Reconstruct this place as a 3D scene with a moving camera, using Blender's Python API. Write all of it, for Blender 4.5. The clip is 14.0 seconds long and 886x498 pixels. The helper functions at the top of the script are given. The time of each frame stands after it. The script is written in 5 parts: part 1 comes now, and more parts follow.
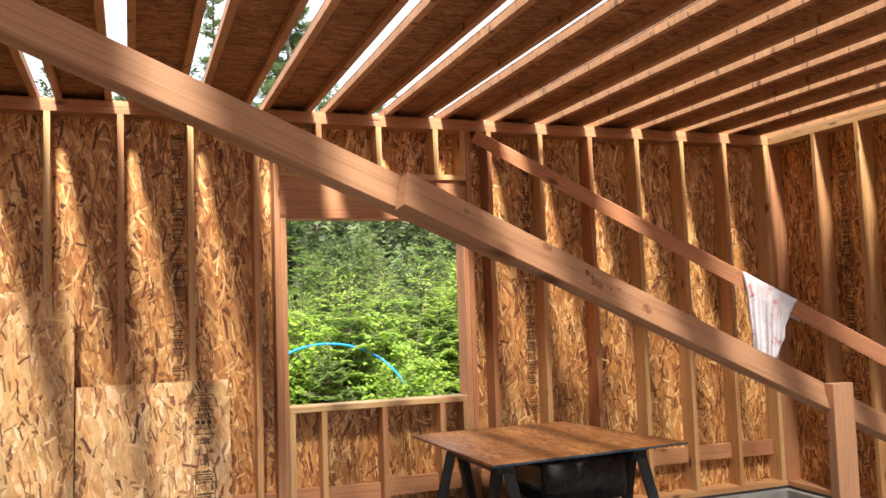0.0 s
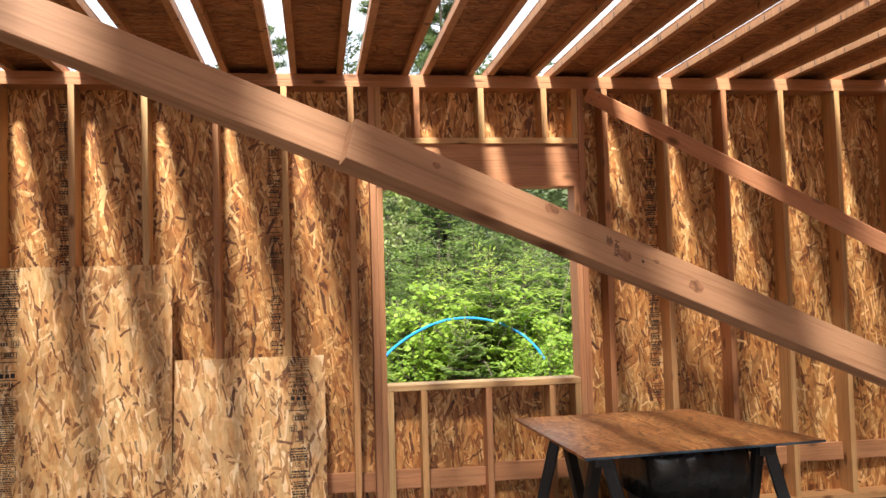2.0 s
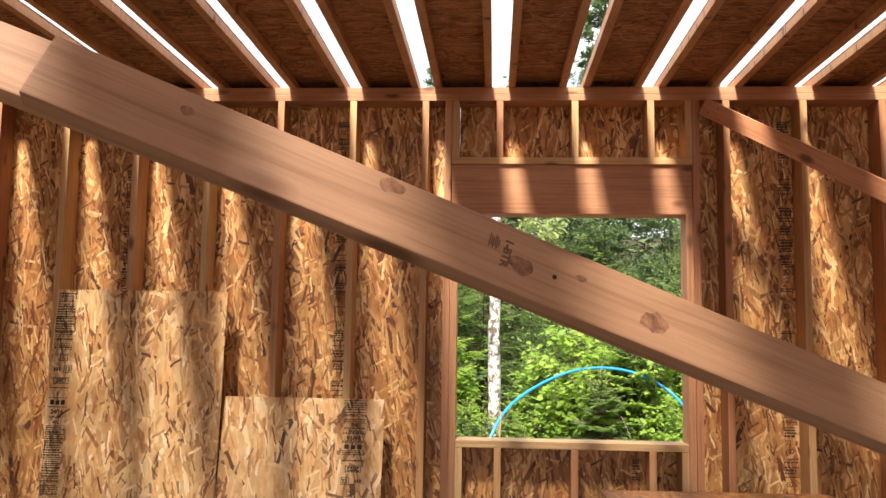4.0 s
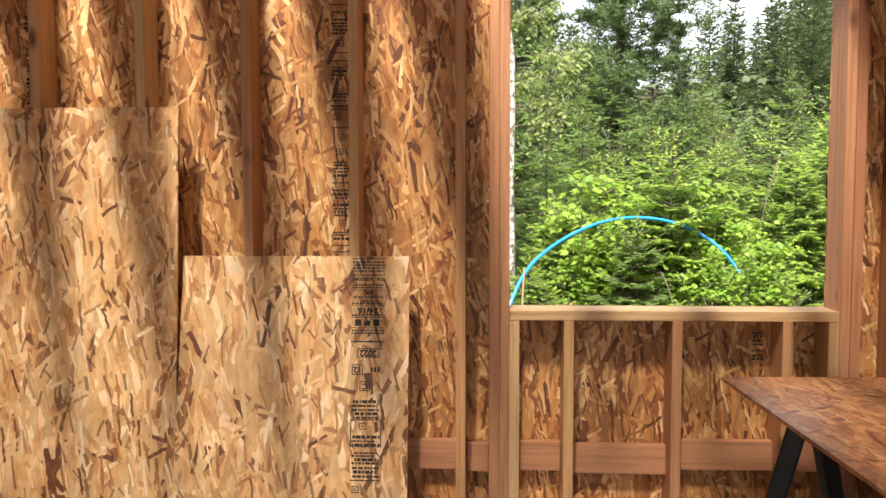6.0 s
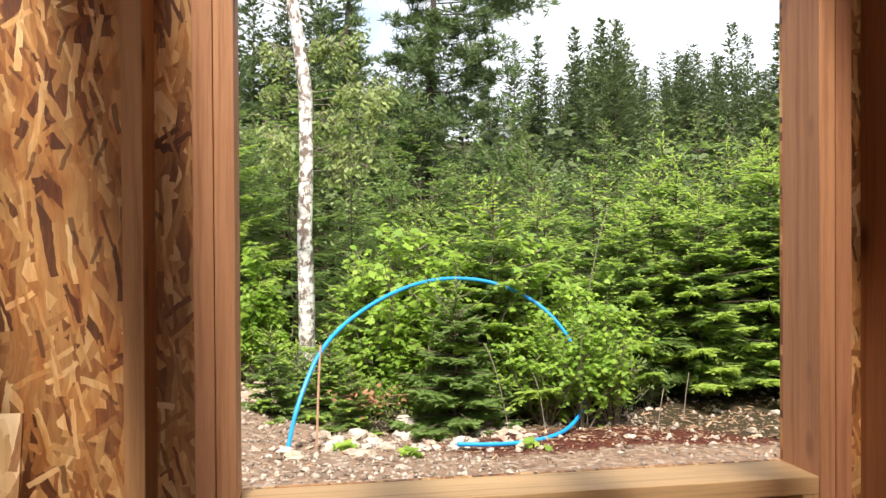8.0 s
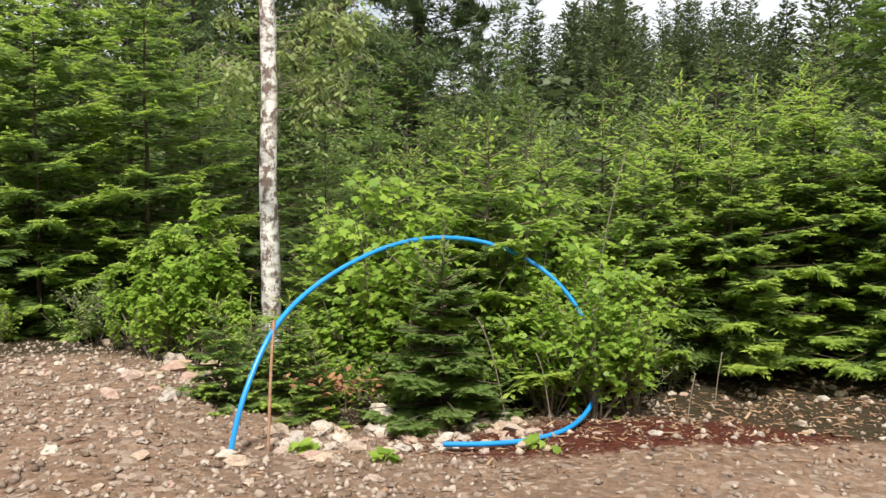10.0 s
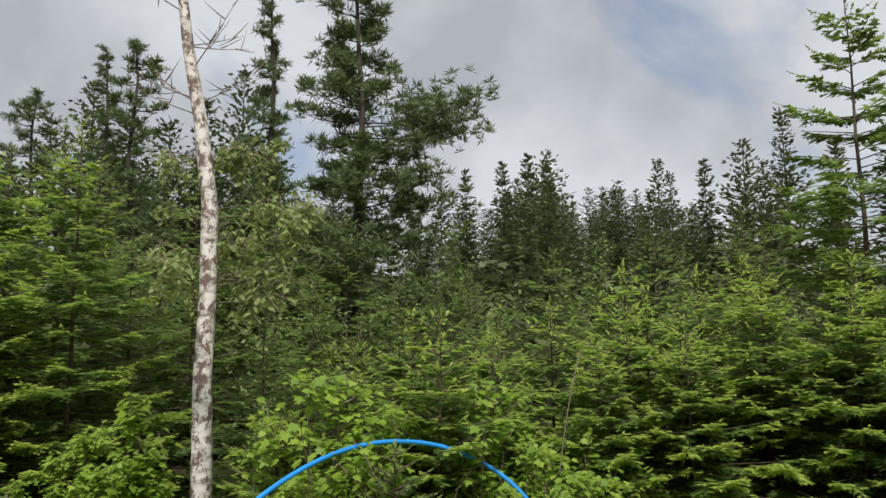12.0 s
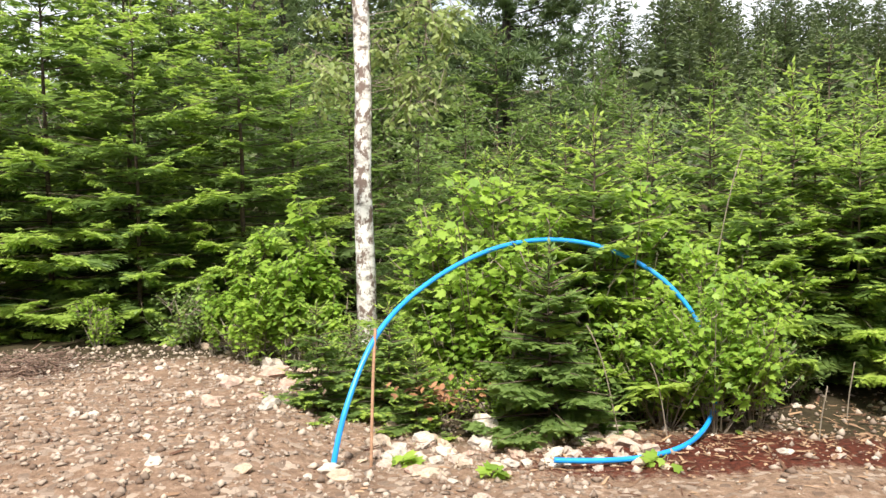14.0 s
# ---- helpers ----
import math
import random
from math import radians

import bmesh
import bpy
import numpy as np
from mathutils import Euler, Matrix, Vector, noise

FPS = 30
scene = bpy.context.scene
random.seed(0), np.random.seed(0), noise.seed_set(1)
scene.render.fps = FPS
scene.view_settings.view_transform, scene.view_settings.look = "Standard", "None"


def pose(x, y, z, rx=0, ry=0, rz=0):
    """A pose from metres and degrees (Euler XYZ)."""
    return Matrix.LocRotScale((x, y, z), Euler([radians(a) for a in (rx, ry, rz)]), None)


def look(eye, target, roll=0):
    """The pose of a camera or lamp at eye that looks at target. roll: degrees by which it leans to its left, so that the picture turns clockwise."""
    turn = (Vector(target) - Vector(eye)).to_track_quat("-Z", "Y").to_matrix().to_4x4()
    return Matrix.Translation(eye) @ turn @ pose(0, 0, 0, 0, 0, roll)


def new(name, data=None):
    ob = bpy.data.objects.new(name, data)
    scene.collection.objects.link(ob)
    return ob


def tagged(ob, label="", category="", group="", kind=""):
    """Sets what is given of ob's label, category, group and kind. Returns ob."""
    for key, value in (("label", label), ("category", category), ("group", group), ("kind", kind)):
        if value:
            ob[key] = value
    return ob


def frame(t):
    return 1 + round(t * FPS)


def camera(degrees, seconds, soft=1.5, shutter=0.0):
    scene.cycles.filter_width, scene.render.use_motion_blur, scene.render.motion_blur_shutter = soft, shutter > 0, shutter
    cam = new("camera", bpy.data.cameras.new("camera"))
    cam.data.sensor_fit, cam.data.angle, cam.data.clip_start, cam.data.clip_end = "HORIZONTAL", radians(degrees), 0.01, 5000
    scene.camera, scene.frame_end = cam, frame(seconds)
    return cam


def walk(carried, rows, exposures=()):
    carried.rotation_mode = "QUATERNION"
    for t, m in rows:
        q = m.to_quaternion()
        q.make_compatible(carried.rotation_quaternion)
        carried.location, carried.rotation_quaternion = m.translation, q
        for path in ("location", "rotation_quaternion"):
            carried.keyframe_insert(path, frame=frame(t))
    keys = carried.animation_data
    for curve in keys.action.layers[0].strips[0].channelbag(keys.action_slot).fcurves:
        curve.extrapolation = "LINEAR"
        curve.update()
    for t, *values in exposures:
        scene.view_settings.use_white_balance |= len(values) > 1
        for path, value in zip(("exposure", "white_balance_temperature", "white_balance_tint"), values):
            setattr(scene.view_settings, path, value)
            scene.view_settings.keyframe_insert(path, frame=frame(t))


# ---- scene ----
cam = camera(55.8, 14.0)
PATH = [
    (0, (-1.55, -5.36, 1.697), (-0.85, -3.492, 1.839), -1.8),
    (0.5, (-1.475, -5.276, 1.674), (-0.866, -3.375, 1.797), -1.3),
    (1, (-1.382, -5.136, 1.688), (-0.821, -3.219, 1.801), -1.2),
    (1.5, (-1.26, -5.097, 1.657), (-0.793, -3.157, 1.788), -1.8),
    (2, (-1.029, -5.109, 1.693), (-0.726, -3.134, 1.783), -1.6),
    (2.2, (-0.965, -5.091, 1.671), (-0.688, -3.112, 1.752), -1.5),
    (4.3, (-0.389, -4.346, 1.654), (-0.531, -2.362, 1.861), 1.0),
    (4.5, (-0.424, -4.234, 1.641), (-0.555, -2.246, 1.811), 1.1),
    (5, (-0.503, -3.872, 1.568), (-0.699, -1.882, 1.579), 0.3),
    (5.5, (-0.597, -3.504, 1.541), (-0.801, -1.518, 1.439), 0.4),
    (6, (-0.705, -3.143, 1.546), (-0.804, -1.15, 1.41), -0.1),
    (6.5, (-0.691, -2.733, 1.569), (-0.659, -0.74, 1.412), -0.1),
    (7, (-0.678, -2.369, 1.591), (-0.518, -0.379, 1.48), -0.1),
    (7.5, (-0.624, -2.004, 1.635), (-0.31, -0.029, 1.593), -0.1),
    (7.7, (-0.574, -1.859, 1.627), (-0.231, 0.111, 1.608), -0.3),
    (9.8, (-0.201, -0.414, 1.574), (0.142, 1.553, 1.469), -0.2),
    (10, (-0.231, -0.343, 1.575), (0.135, 1.619, 1.451), -0.0),
    (10.5, (-0.283, -0.11, 1.617), (0.174, 1.835, 1.533), -0.4),
    (11, (-0.278, -0.059, 1.682), (0.247, 1.869, 1.763), -0.7),
    (11.5, (-0.277, -0.026, 1.721), (0.287, 1.876, 1.971), -0.5),
    (12, (-0.295, -0.035, 1.718), (0.222, 1.873, 2.018), -0.7),
    (12.5, (-0.291, -0.041, 1.688), (0.148, 1.895, 1.929), -0.6),
    (13, (-0.297, -0.069, 1.649), (0.032, 1.902, 1.731), -0.9),
    (13.5, (-0.318, -0.046, 1.614), (-0.102, 1.941, 1.542), -0.9),
    (14, (-0.329, -0.056, 1.604), (-0.16, 1.932, 1.474), -0.8),
]
EXPOSURES = ((0, 1.74), (1.5, 1.68), (2.2, 1.56), (4.4, 1.53), (5.0, 1.63), (6.5, 1.60), (7.5, 1.40), (10.0, 0.67), (10.5, 0.72), (11.0, 0.70), (11.5, 0.34), (12.0, 0.02), (12.5, 0.14), (13.2, 0.64), (14.0, 1.16))
walk(cam, [(t, look(eye, target, roll)) for t, eye, target, roll in PATH], EXPOSURES)

# ---- world and light ----
world = bpy.data.worlds.new("sky")
scene.world = world
world.use_nodes = True
wn = world.node_tree.nodes
wl = world.node_tree.links
sky = wn.new("ShaderNodeTexSky")
sky.sky_type = "NISHITA"
sky.sun_disc = False
sky.sun_elevation = radians(56)
sky.sun_rotation = radians(193)
sky_gain = wn.new("ShaderNodeVectorMath")
sky_gain.operation = "SCALE"
sky_gain.inputs["Scale"].default_value = 0.12
wl.new(sky.outputs[0], sky_gain.inputs[0])
cloud = wn.new("ShaderNodeTexNoise")
cloud.inputs["Scale"].default_value = 2.6
cloud.inputs["Detail"].default_value = 6
cloud.inputs["Roughness"].default_value = 0.55
cloud.inputs["Distortion"].default_value = 0.4
cover = wn.new("ShaderNodeValToRGB")
cover.color_ramp.elements[0].position, cover.color_ramp.elements[0].color = 0.30, (0.25, 0.25, 0.25, 1)
cover.color_ramp.elements[1].position, cover.color_ramp.elements[1].color = 0.42, (1, 1, 1, 1)
wl.new(cloud.outputs[0], cover.inputs[0])
cloud_2 = wn.new("ShaderNodeTexNoise")
cloud_2.inputs["Scale"].default_value = 3.4
cloud_2.inputs["Detail"].default_value = 5
tone = wn.new("ShaderNodeValToRGB")
tone.color_ramp.elements[0].position, tone.color_ramp.elements[0].color = 0.40, (0.43, 0.455, 0.50, 1)
tone.color_ramp.elements[1].position, tone.color_ramp.elements[1].color = 0.60, (0.67, 0.70, 0.74, 1)
wl.new(cloud_2.outputs[0], tone.inputs[0])
blend = wn.new("ShaderNodeMix")
blend.data_type = "RGBA"
wl.new(cover.outputs[0], blend.inputs[0])
wl.new(sky_gain.outputs[0], blend.inputs[6])
wl.new(tone.outputs[0], blend.inputs[7])
wl.new(blend.outputs[2], wn["Background"].inputs[0])
wn["Background"].inputs[1].default_value = 1.0
sun_data = bpy.data.lights.new("sun", "SUN")
sun_data.energy = 4.3
sun_data.angle = radians(8)
sun_data.color = (1.0, 0.95, 0.86)
sun = new("sun", sun_data)
sun.matrix_world = pose(0, 0, 10, 34, 0, -13)


# ---- materials ----
def nodes_of(name):
    m = bpy.data.materials.new(name)
    m.use_nodes = True
    n, l = m.node_tree.nodes, m.node_tree.links
    return m, n, l, n["Principled BSDF"]


def ramp(n, l, source, stops):
    r = n.new("ShaderNodeValToRGB")
    el = r.color_ramp.elements
    while len(el) < len(stops):
        el.new(0.5)
    for e, (p, c) in zip(el, stops):
        e.position, e.color = p, (*c, 1)
    l.new(source, r.inputs[0])
    return r.outputs[0]


def mix(n, l, fac, a, b, mode="MIX"):
    x = n.new("ShaderNodeMix")
    x.data_type, x.blend_type = "RGBA", mode
    for i, v in ((0, fac), (6, a), (7, b)):
        if isinstance(v, (int, float)):
            x.inputs[i].default_value = v
        elif isinstance(v, tuple):
            x.inputs[i].default_value = (*v, 1)
        else:
            l.new(v, x.inputs[i])
    return x.outputs[2]


def mapped(n, l, source, scale, rot=(0, 0, 0), loc=(0, 0, 0)):
    m = n.new("ShaderNodeMapping")
    m.inputs["Scale"].default_value = scale
    m.inputs["Rotation"].default_value = [radians(a) for a in rot]
    m.inputs["Location"].default_value = loc
    l.new(source, m.inputs["Vector"])
    return m.outputs[0]


def noisy(n, l, vec, scale, detail=3, rough=0.55, distort=0.0):
    t = n.new("ShaderNodeTexNoise")
    t.inputs["Scale"].default_value = scale
    t.inputs["Detail"].default_value = detail
    t.inputs["Roughness"].default_value = rough
    t.inputs["Distortion"].default_value = distort
    l.new(vec, t.inputs["Vector"])
    return t.outputs[0]


def bump(n, l, b, height, strength, distance):
    u = n.new("ShaderNodeBump")
    u.inputs["Strength"].default_value = strength
    u.inputs["Distance"].default_value = distance
    l.new(height, u.inputs["Height"])
    l.new(u.outputs[0], b.inputs["Normal"])


def coords(n, l, spread=60.0):
    """Object coordinates, shifted at random for each object."""
    tc = n.new("ShaderNodeTexCoord")
    info = n.new("ShaderNodeObjectInfo")
    k = n.new("ShaderNodeMath")
    k.operation = "MULTIPLY"
    k.inputs[1].default_value = spread
    l.new(info.outputs["Random"], k.inputs[0])
    add = n.new("ShaderNodeVectorMath")
    l.new(tc.outputs["Object"], add.inputs[0])
    l.new(k.outputs[0], add.inputs[1])
    return add.outputs[0], info.outputs["Random"]


def math_node(n, l, op, a, b=None, c=None):
    m = n.new("ShaderNodeMath")
    m.operation = op
    for k, v in enumerate((a, b, c)):
        if v is None:
            continue
        if isinstance(v, (int, float)):
            m.inputs[k].default_value = v
        else:
            l.new(v, m.inputs[k])
    return m.outputs[0]


def pushed(n, l, base, by, reach):
    """base, pushed a little by the strands that lie below."""
    v = n.new("ShaderNodeVectorMath")
    v.operation = "MULTIPLY_ADD"
    l.new(by, v.inputs[0])
    v.inputs[1].default_value = (reach, reach, reach)
    l.new(base, v.inputs[2])
    return v.outputs[0]


def strand_layer(n, l, base, turn, wide, long, seed):
    """Rows of flat strands, cut at random along each row: three random values for each strand."""
    sep = n.new("ShaderNodeSeparateXYZ")
    l.new(mapped(n, l, base, (1, 1, 1), (0, turn, 0), (seed * 0.37, 0, seed * 0.53)), sep.inputs[0])
    row = math_node(n, l, "FLOOR", math_node(n, l, "DIVIDE", sep.outputs[0], wide))
    start = n.new("ShaderNodeTexWhiteNoise")
    start.noise_dimensions = "1D"
    l.new(math_node(n, l, "ADD", row, seed * 31.7), start.inputs["W"])
    cell = math_node(n, l, "FLOOR", math_node(n, l, "MULTIPLY_ADD", sep.outputs[2], 1 / long, math_node(n, l, "MULTIPLY", start.outputs["Value"], 13.0)))
    key = n.new("ShaderNodeCombineXYZ")
    l.new(row, key.inputs[0])
    l.new(cell, key.inputs[1])
    key.inputs[2].default_value = seed * 7.3
    pick = n.new("ShaderNodeTexWhiteNoise")
    l.new(key.outputs[0], pick.inputs["Vector"])
    out = n.new("ShaderNodeSeparateColor")
    l.new(pick.outputs["Color"], out.inputs[0])
    return out.outputs


STRANDS = ((2, 0.056, 0.30, 1.0, 0.9), (-18, 0.044, 0.24, 0.42, 1.05), (23, 0.040, 0.24, 0.38, 1.05), (-5, 0.048, 0.30, 0.42, 1.15), (55, 0.030, 0.14, 0.11, 1.15), (-44, 0.032, 0.17, 0.16, 1.2), (11, 0.025, 0.20, 0.36, 1.2), (-27, 0.020, 0.15, 0.22, 1.2), (36, 0.018, 0.13, 0.16, 1.25), (-9, 0.014, 0.16, 0.24, 1.25), (76, 0.015, 0.08, 0.04, 1.3), (6, 0.009, 0.12, 0.15, 1.3), (-58, 0.011, 0.07, 0.05, 1.3), (17, 0.007, 0.08, 0.10, 1.3))


def osb_material(name, tilt, stops, gloss=0.55, size=1.0):
    """Strand board: overlapping flat wood strands of many tones, mostly along one axis. tilt turns the local z axis to the strands' way."""
    m, n, l, b = nodes_of(name)
    vec, rnd = coords(n, l, 9.0)
    base = mapped(n, l, vec, (1, 1, 1), tilt)
    for scale, reach in ((6.0, 0.030), (30.0, 0.011)):
        warp = n.new("ShaderNodeTexNoise")
        warp.inputs["Scale"].default_value = scale
        warp.inputs["Detail"].default_value = 1
        l.new(base, warp.inputs["Vector"])
        shift = n.new("ShaderNodeVectorMath")
        shift.operation = "MULTIPLY_ADD"
        l.new(warp.outputs["Color"], shift.inputs[0])
        shift.inputs[1].default_value = (reach, reach, reach)
        l.new(base, shift.inputs[2])
        base = shift.outputs[0]
    val = None
    for i, (turn, wide, long, cover, spread) in enumerate(STRANDS):
        at = base if val is None else pushed(n, l, base, val, 0.004)
        red, green, blue = strand_layer(n, l, at, turn, wide * size, long * size, i + 1)[:3]
        tone = math_node(n, l, "MULTIPLY_ADD", math_node(n, l, "ADD", red, blue), spread * 0.5, 0.5 - spread * 0.5)
        if val is None:
            val = tone
            continue
        f = n.new("ShaderNodeMix")
        l.new(math_node(n, l, "LESS_THAN", green, cover), f.inputs[0])
        l.new(val, f.inputs[2])
        l.new(tone, f.inputs[3])
        val = f.outputs[0]
        if i == 7:
            relief = val
    grain = noisy(n, l, mapped(n, l, pushed(n, l, base, val, 0.05), (120, 90, 8), (0, 6, 0)), 1.0, 4, 0.7)
    back = math_node(n, l, "SUBTRACT", math_node(n, l, "MULTIPLY_ADD", grain, 0.55, val), 0.275)
    col = ramp(n, l, back, stops)
    blot = noisy(n, l, pushed(n, l, base, col, 0.01), 3.6, 4, 0.65)
    col = mix(n, l, 0.7, col, ramp(n, l, blot, ((0.34, (0.62, 0.52, 0.44)), (0.64, (1.16, 1.12, 1.08)))), "MULTIPLY")
    tint = noisy(n, l, mapped(n, l, pushed(n, l, base, col, 0.01), (30, 20, 8)), 1.0, 2, 0.5)
    col = mix(n, l, 0.8, col, ramp(n, l, tint, ((0.42, (1.0, 1.0, 1.0)), (0.60, (0.98, 0.80, 0.62)), (0.68, (0.80, 0.58, 0.42)))), "MULTIPLY")
    for i, (turn, wide, long, cut) in enumerate(((10, 0.011, 0.055, 0.012), (-22, 0.008, 0.06, 0.011), (38, 0.007, 0.04, 0.007))):
        red, green, blue = strand_layer(n, l, pushed(n, l, base, col, 0.004), turn, wide * size, long * size, i + 41)[:3]
        hole = math_node(n, l, "MULTIPLY", math_node(n, l, "LESS_THAN", green, cut), 0.7)
        col = mix(n, l, hole, col, tuple(c * 0.7 for c in stops[0][1]))
    l.new(col, b.inputs["Base Color"])
    b.inputs["Roughness"].default_value = gloss
    bump(n, l, b, relief, 0.5, 0.002)
    return m


# shade between the studs is partly put into the wall stops; sheets are paler
OSB_STOPS = ((0.0, (0.13, 0.044, 0.015)), (0.2, (0.29, 0.112, 0.035)), (0.47, (0.50, 0.245, 0.082)), (0.72, (0.68, 0.39, 0.148)), (0.96, (0.90, 0.64, 0.33)))
osb = osb_material("strand_board", (0, 0, 0), OSB_STOPS)
osb_side = osb_material("strand_board_side", (0, 0, 90), OSB_STOPS)
osb_pale = osb_material("strand_board_pale", (0, 0, 0), ((0.0, (0.16, 0.060, 0.021)), (0.16, (0.42, 0.205, 0.080)), (0.42, (0.68, 0.42, 0.185)), (0.72, (0.80, 0.53, 0.26)), (0.95, (0.94, 0.73, 0.46))), 0.55, 1.1)
# ceiling board: the strips' underside shade is put into these darker stops
osb_roof_shaded = osb_material("strand_board_roof_shaded", (90, 90, 0), ((0.0, (0.12, 0.045, 0.018)), (0.3, (0.26, 0.11, 0.045)), (0.65, (0.38, 0.175, 0.075)), (1.0, (0.48, 0.25, 0.11))), 0.8, 0.8)
osb_table = osb_material("strand_board_weathered", (90, 0, 25), ((0.0, (0.14, 0.05, 0.02)), (0.3, (0.30, 0.125, 0.046)), (0.65, (0.42, 0.20, 0.078)), (1.0, (0.54, 0.30, 0.13))), 0.42)


def lumber(name, tones, rough=0.62):
    """Sawn softwood, grain along the local z axis; tones differ from board to board."""
    m, n, l, b = nodes_of(name)
    vec, rnd = coords(n, l, 80.0)
    tint = ramp(n, l, rnd, [(i / (len(tones) - 1), t) for i, t in enumerate(tones)])
    wob = noisy(n, l, mapped(n, l, vec, (6, 6, 1.4)), 1.0, 2)
    add = n.new("ShaderNodeVectorMath")
    add.operation = "MULTIPLY_ADD"
    l.new(wob, add.inputs[0])
    add.inputs[1].default_value = (0.03, 0.03, 0.0)
    l.new(vec, add.inputs[2])
    g1 = noisy(n, l, mapped(n, l, add.outputs[0], (70, 70, 1.3)), 1.0, 4, 0.65)
    g2 = noisy(n, l, mapped(n, l, vec, (300, 300, 14)), 1.0, 2, 0.6)
    g3 = noisy(n, l, mapped(n, l, vec, (5, 5, 1.6)), 1.0, 3, 0.5)
    col = mix(n, l, 0.8, tint, ramp(n, l, g1, ((0.3, (0.66, 0.58, 0.50)), (0.5, (1.0, 1.0, 1.0)), (0.75, (1.12, 1.12, 1.12)))), "MULTIPLY")
    col = mix(n, l, 0.35, col, ramp(n, l, g2, ((0.3, (0.7, 0.66, 0.6)), (0.6, (1.05, 1.05, 1.05)))), "MULTIPLY")
    col = mix(n, l, 0.7, col, ramp(n, l, g3, ((0.3, (0.78, 0.72, 0.66)), (0.7, (1.1, 1.1, 1.08)))), "MULTIPLY")
    kn = n.new("ShaderNodeTexVoronoi")
    kn.inputs["Scale"].default_value = 1.0
    l.new(mapped(n, l, vec, (7.5, 7.5, 3.4)), kn.inputs["Vector"])
    knot = ramp(n, l, kn.outputs["Distance"], ((0.08, (1, 1, 1)), (0.19, (0, 0, 0))))
    col = mix(n, l, knot, col, (0.17, 0.065, 0.025))
    l.new(col, b.inputs["Base Color"])
    b.inputs["Roughness"].default_value = rough
    bump(n, l, b, g1, 0.25, 0.0012)
    return m


TONES = ((0.50, 0.21, 0.095), (0.66, 0.41, 0.18), (0.44, 0.175, 0.08), (0.60, 0.33, 0.14), (0.69, 0.46, 0.22), (0.48, 0.215, 0.10))
wood = lumber("fir_lumber", TONES)
wood_pink = lumber("fir_lumber_pink", ((0.47, 0.205, 0.10), (0.55, 0.265, 0.13)))
wood_brace = lumber("fir_lumber_brace", ((0.43, 0.225, 0.125), (0.47, 0.255, 0.14)))


def plain(name, col, rough=0.7, scale=20.0, vary=0.3, depth=0.0, metal=0.0):
    m, n, l, b = nodes_of(name)
    vec, rnd = coords(n, l, 30.0)
    a = noisy(n, l, vec, scale, 4, 0.6)
    lo = tuple(c * (1 - vary) for c in col)
    hi = tuple(min(1, c * (1 + vary)) for c in col)
    l.new(ramp(n, l, a, ((0.3, lo), (0.7, hi))), b.inputs["Base Color"])
    b.inputs["Roughness"].default_value = rough
    b.inputs["Metallic"].default_value = metal
    if depth:
        bump(n, l, b, a, 0.6, depth)
    return m


ink_faint = plain("faded_stamp_ink", (0.16, 0.075, 0.04), 0.8, 160, 0.5)
ink = plain("stamp_ink", (0.028, 0.020, 0.016), 0.8, 120, 0.5)
black = plain("black_plastic", (0.018, 0.018, 0.019), 0.42, 60, 0.3, 0.0004)
bag_black = plain("black_film", (0.014, 0.014, 0.015), 0.22, 18, 0.3, 0.003)
concrete = plain("concrete", (0.30, 0.29, 0.275), 0.85, 9, 0.2, 0.003)
seal = plain("sill_seal", (0.035, 0.03, 0.028), 0.8, 30, 0.3, 0.001)
blue_pipe = plain("blue_polyethylene", (0.012, 0.24, 0.66), 0.35, 8, 0.12)
blue_edge = plain("blue_edge_paint", (0.03, 0.055, 0.085), 0.6, 30, 0.5)
steel = plain("nail_steel", (0.10, 0.085, 0.075), 0.45, 200, 0.3, 0, 0.6)
bark = plain("bark", (0.09, 0.065, 0.045), 0.9, 30, 0.5, 0.01)
dead_twig = plain("dead_twig", (0.30, 0.17, 0.10), 0.85, 40, 0.3)
brush_twig = plain("brown_brushwood", (0.15, 0.095, 0.07), 0.9, 40, 0.5)
# bark copy for the pines, its colour darkened to look backlit
pine_bark_backlit = plain("pine_bark_backlit", (0.048, 0.037, 0.029), 0.9, 30, 0.5, 0.01)
grey_twig = plain("grey_twig", (0.20, 0.165, 0.125), 0.9, 40, 0.3)
roof_grey = plain("far_roof", (0.12, 0.125, 0.13), 0.7, 3, 0.2)
cream = plain("far_siding", (0.55, 0.52, 0.46), 0.8, 3, 0.1)


def cloth_material():
    m, n, l, b = nodes_of("cotton_rag")
    vec, rnd = coords(n, l)
    stain = noisy(n, l, vec, 9.0, 4, 0.6, 0.5)
    col = ramp(n, l, stain, ((0.42, (0.74, 0.72, 0.76)), (0.56, (0.70, 0.60, 0.64)), (0.63, (0.52, 0.20, 0.19)), (0.74, (0.70, 0.60, 0.62))))
    l.new(col, b.inputs["Base Color"])
    b.inputs["Roughness"].default_value = 0.95
    bump(n, l, b, noisy(n, l, vec, 60, 3), 0.4, 0.002)
    return m


rag_mat = cloth_material()


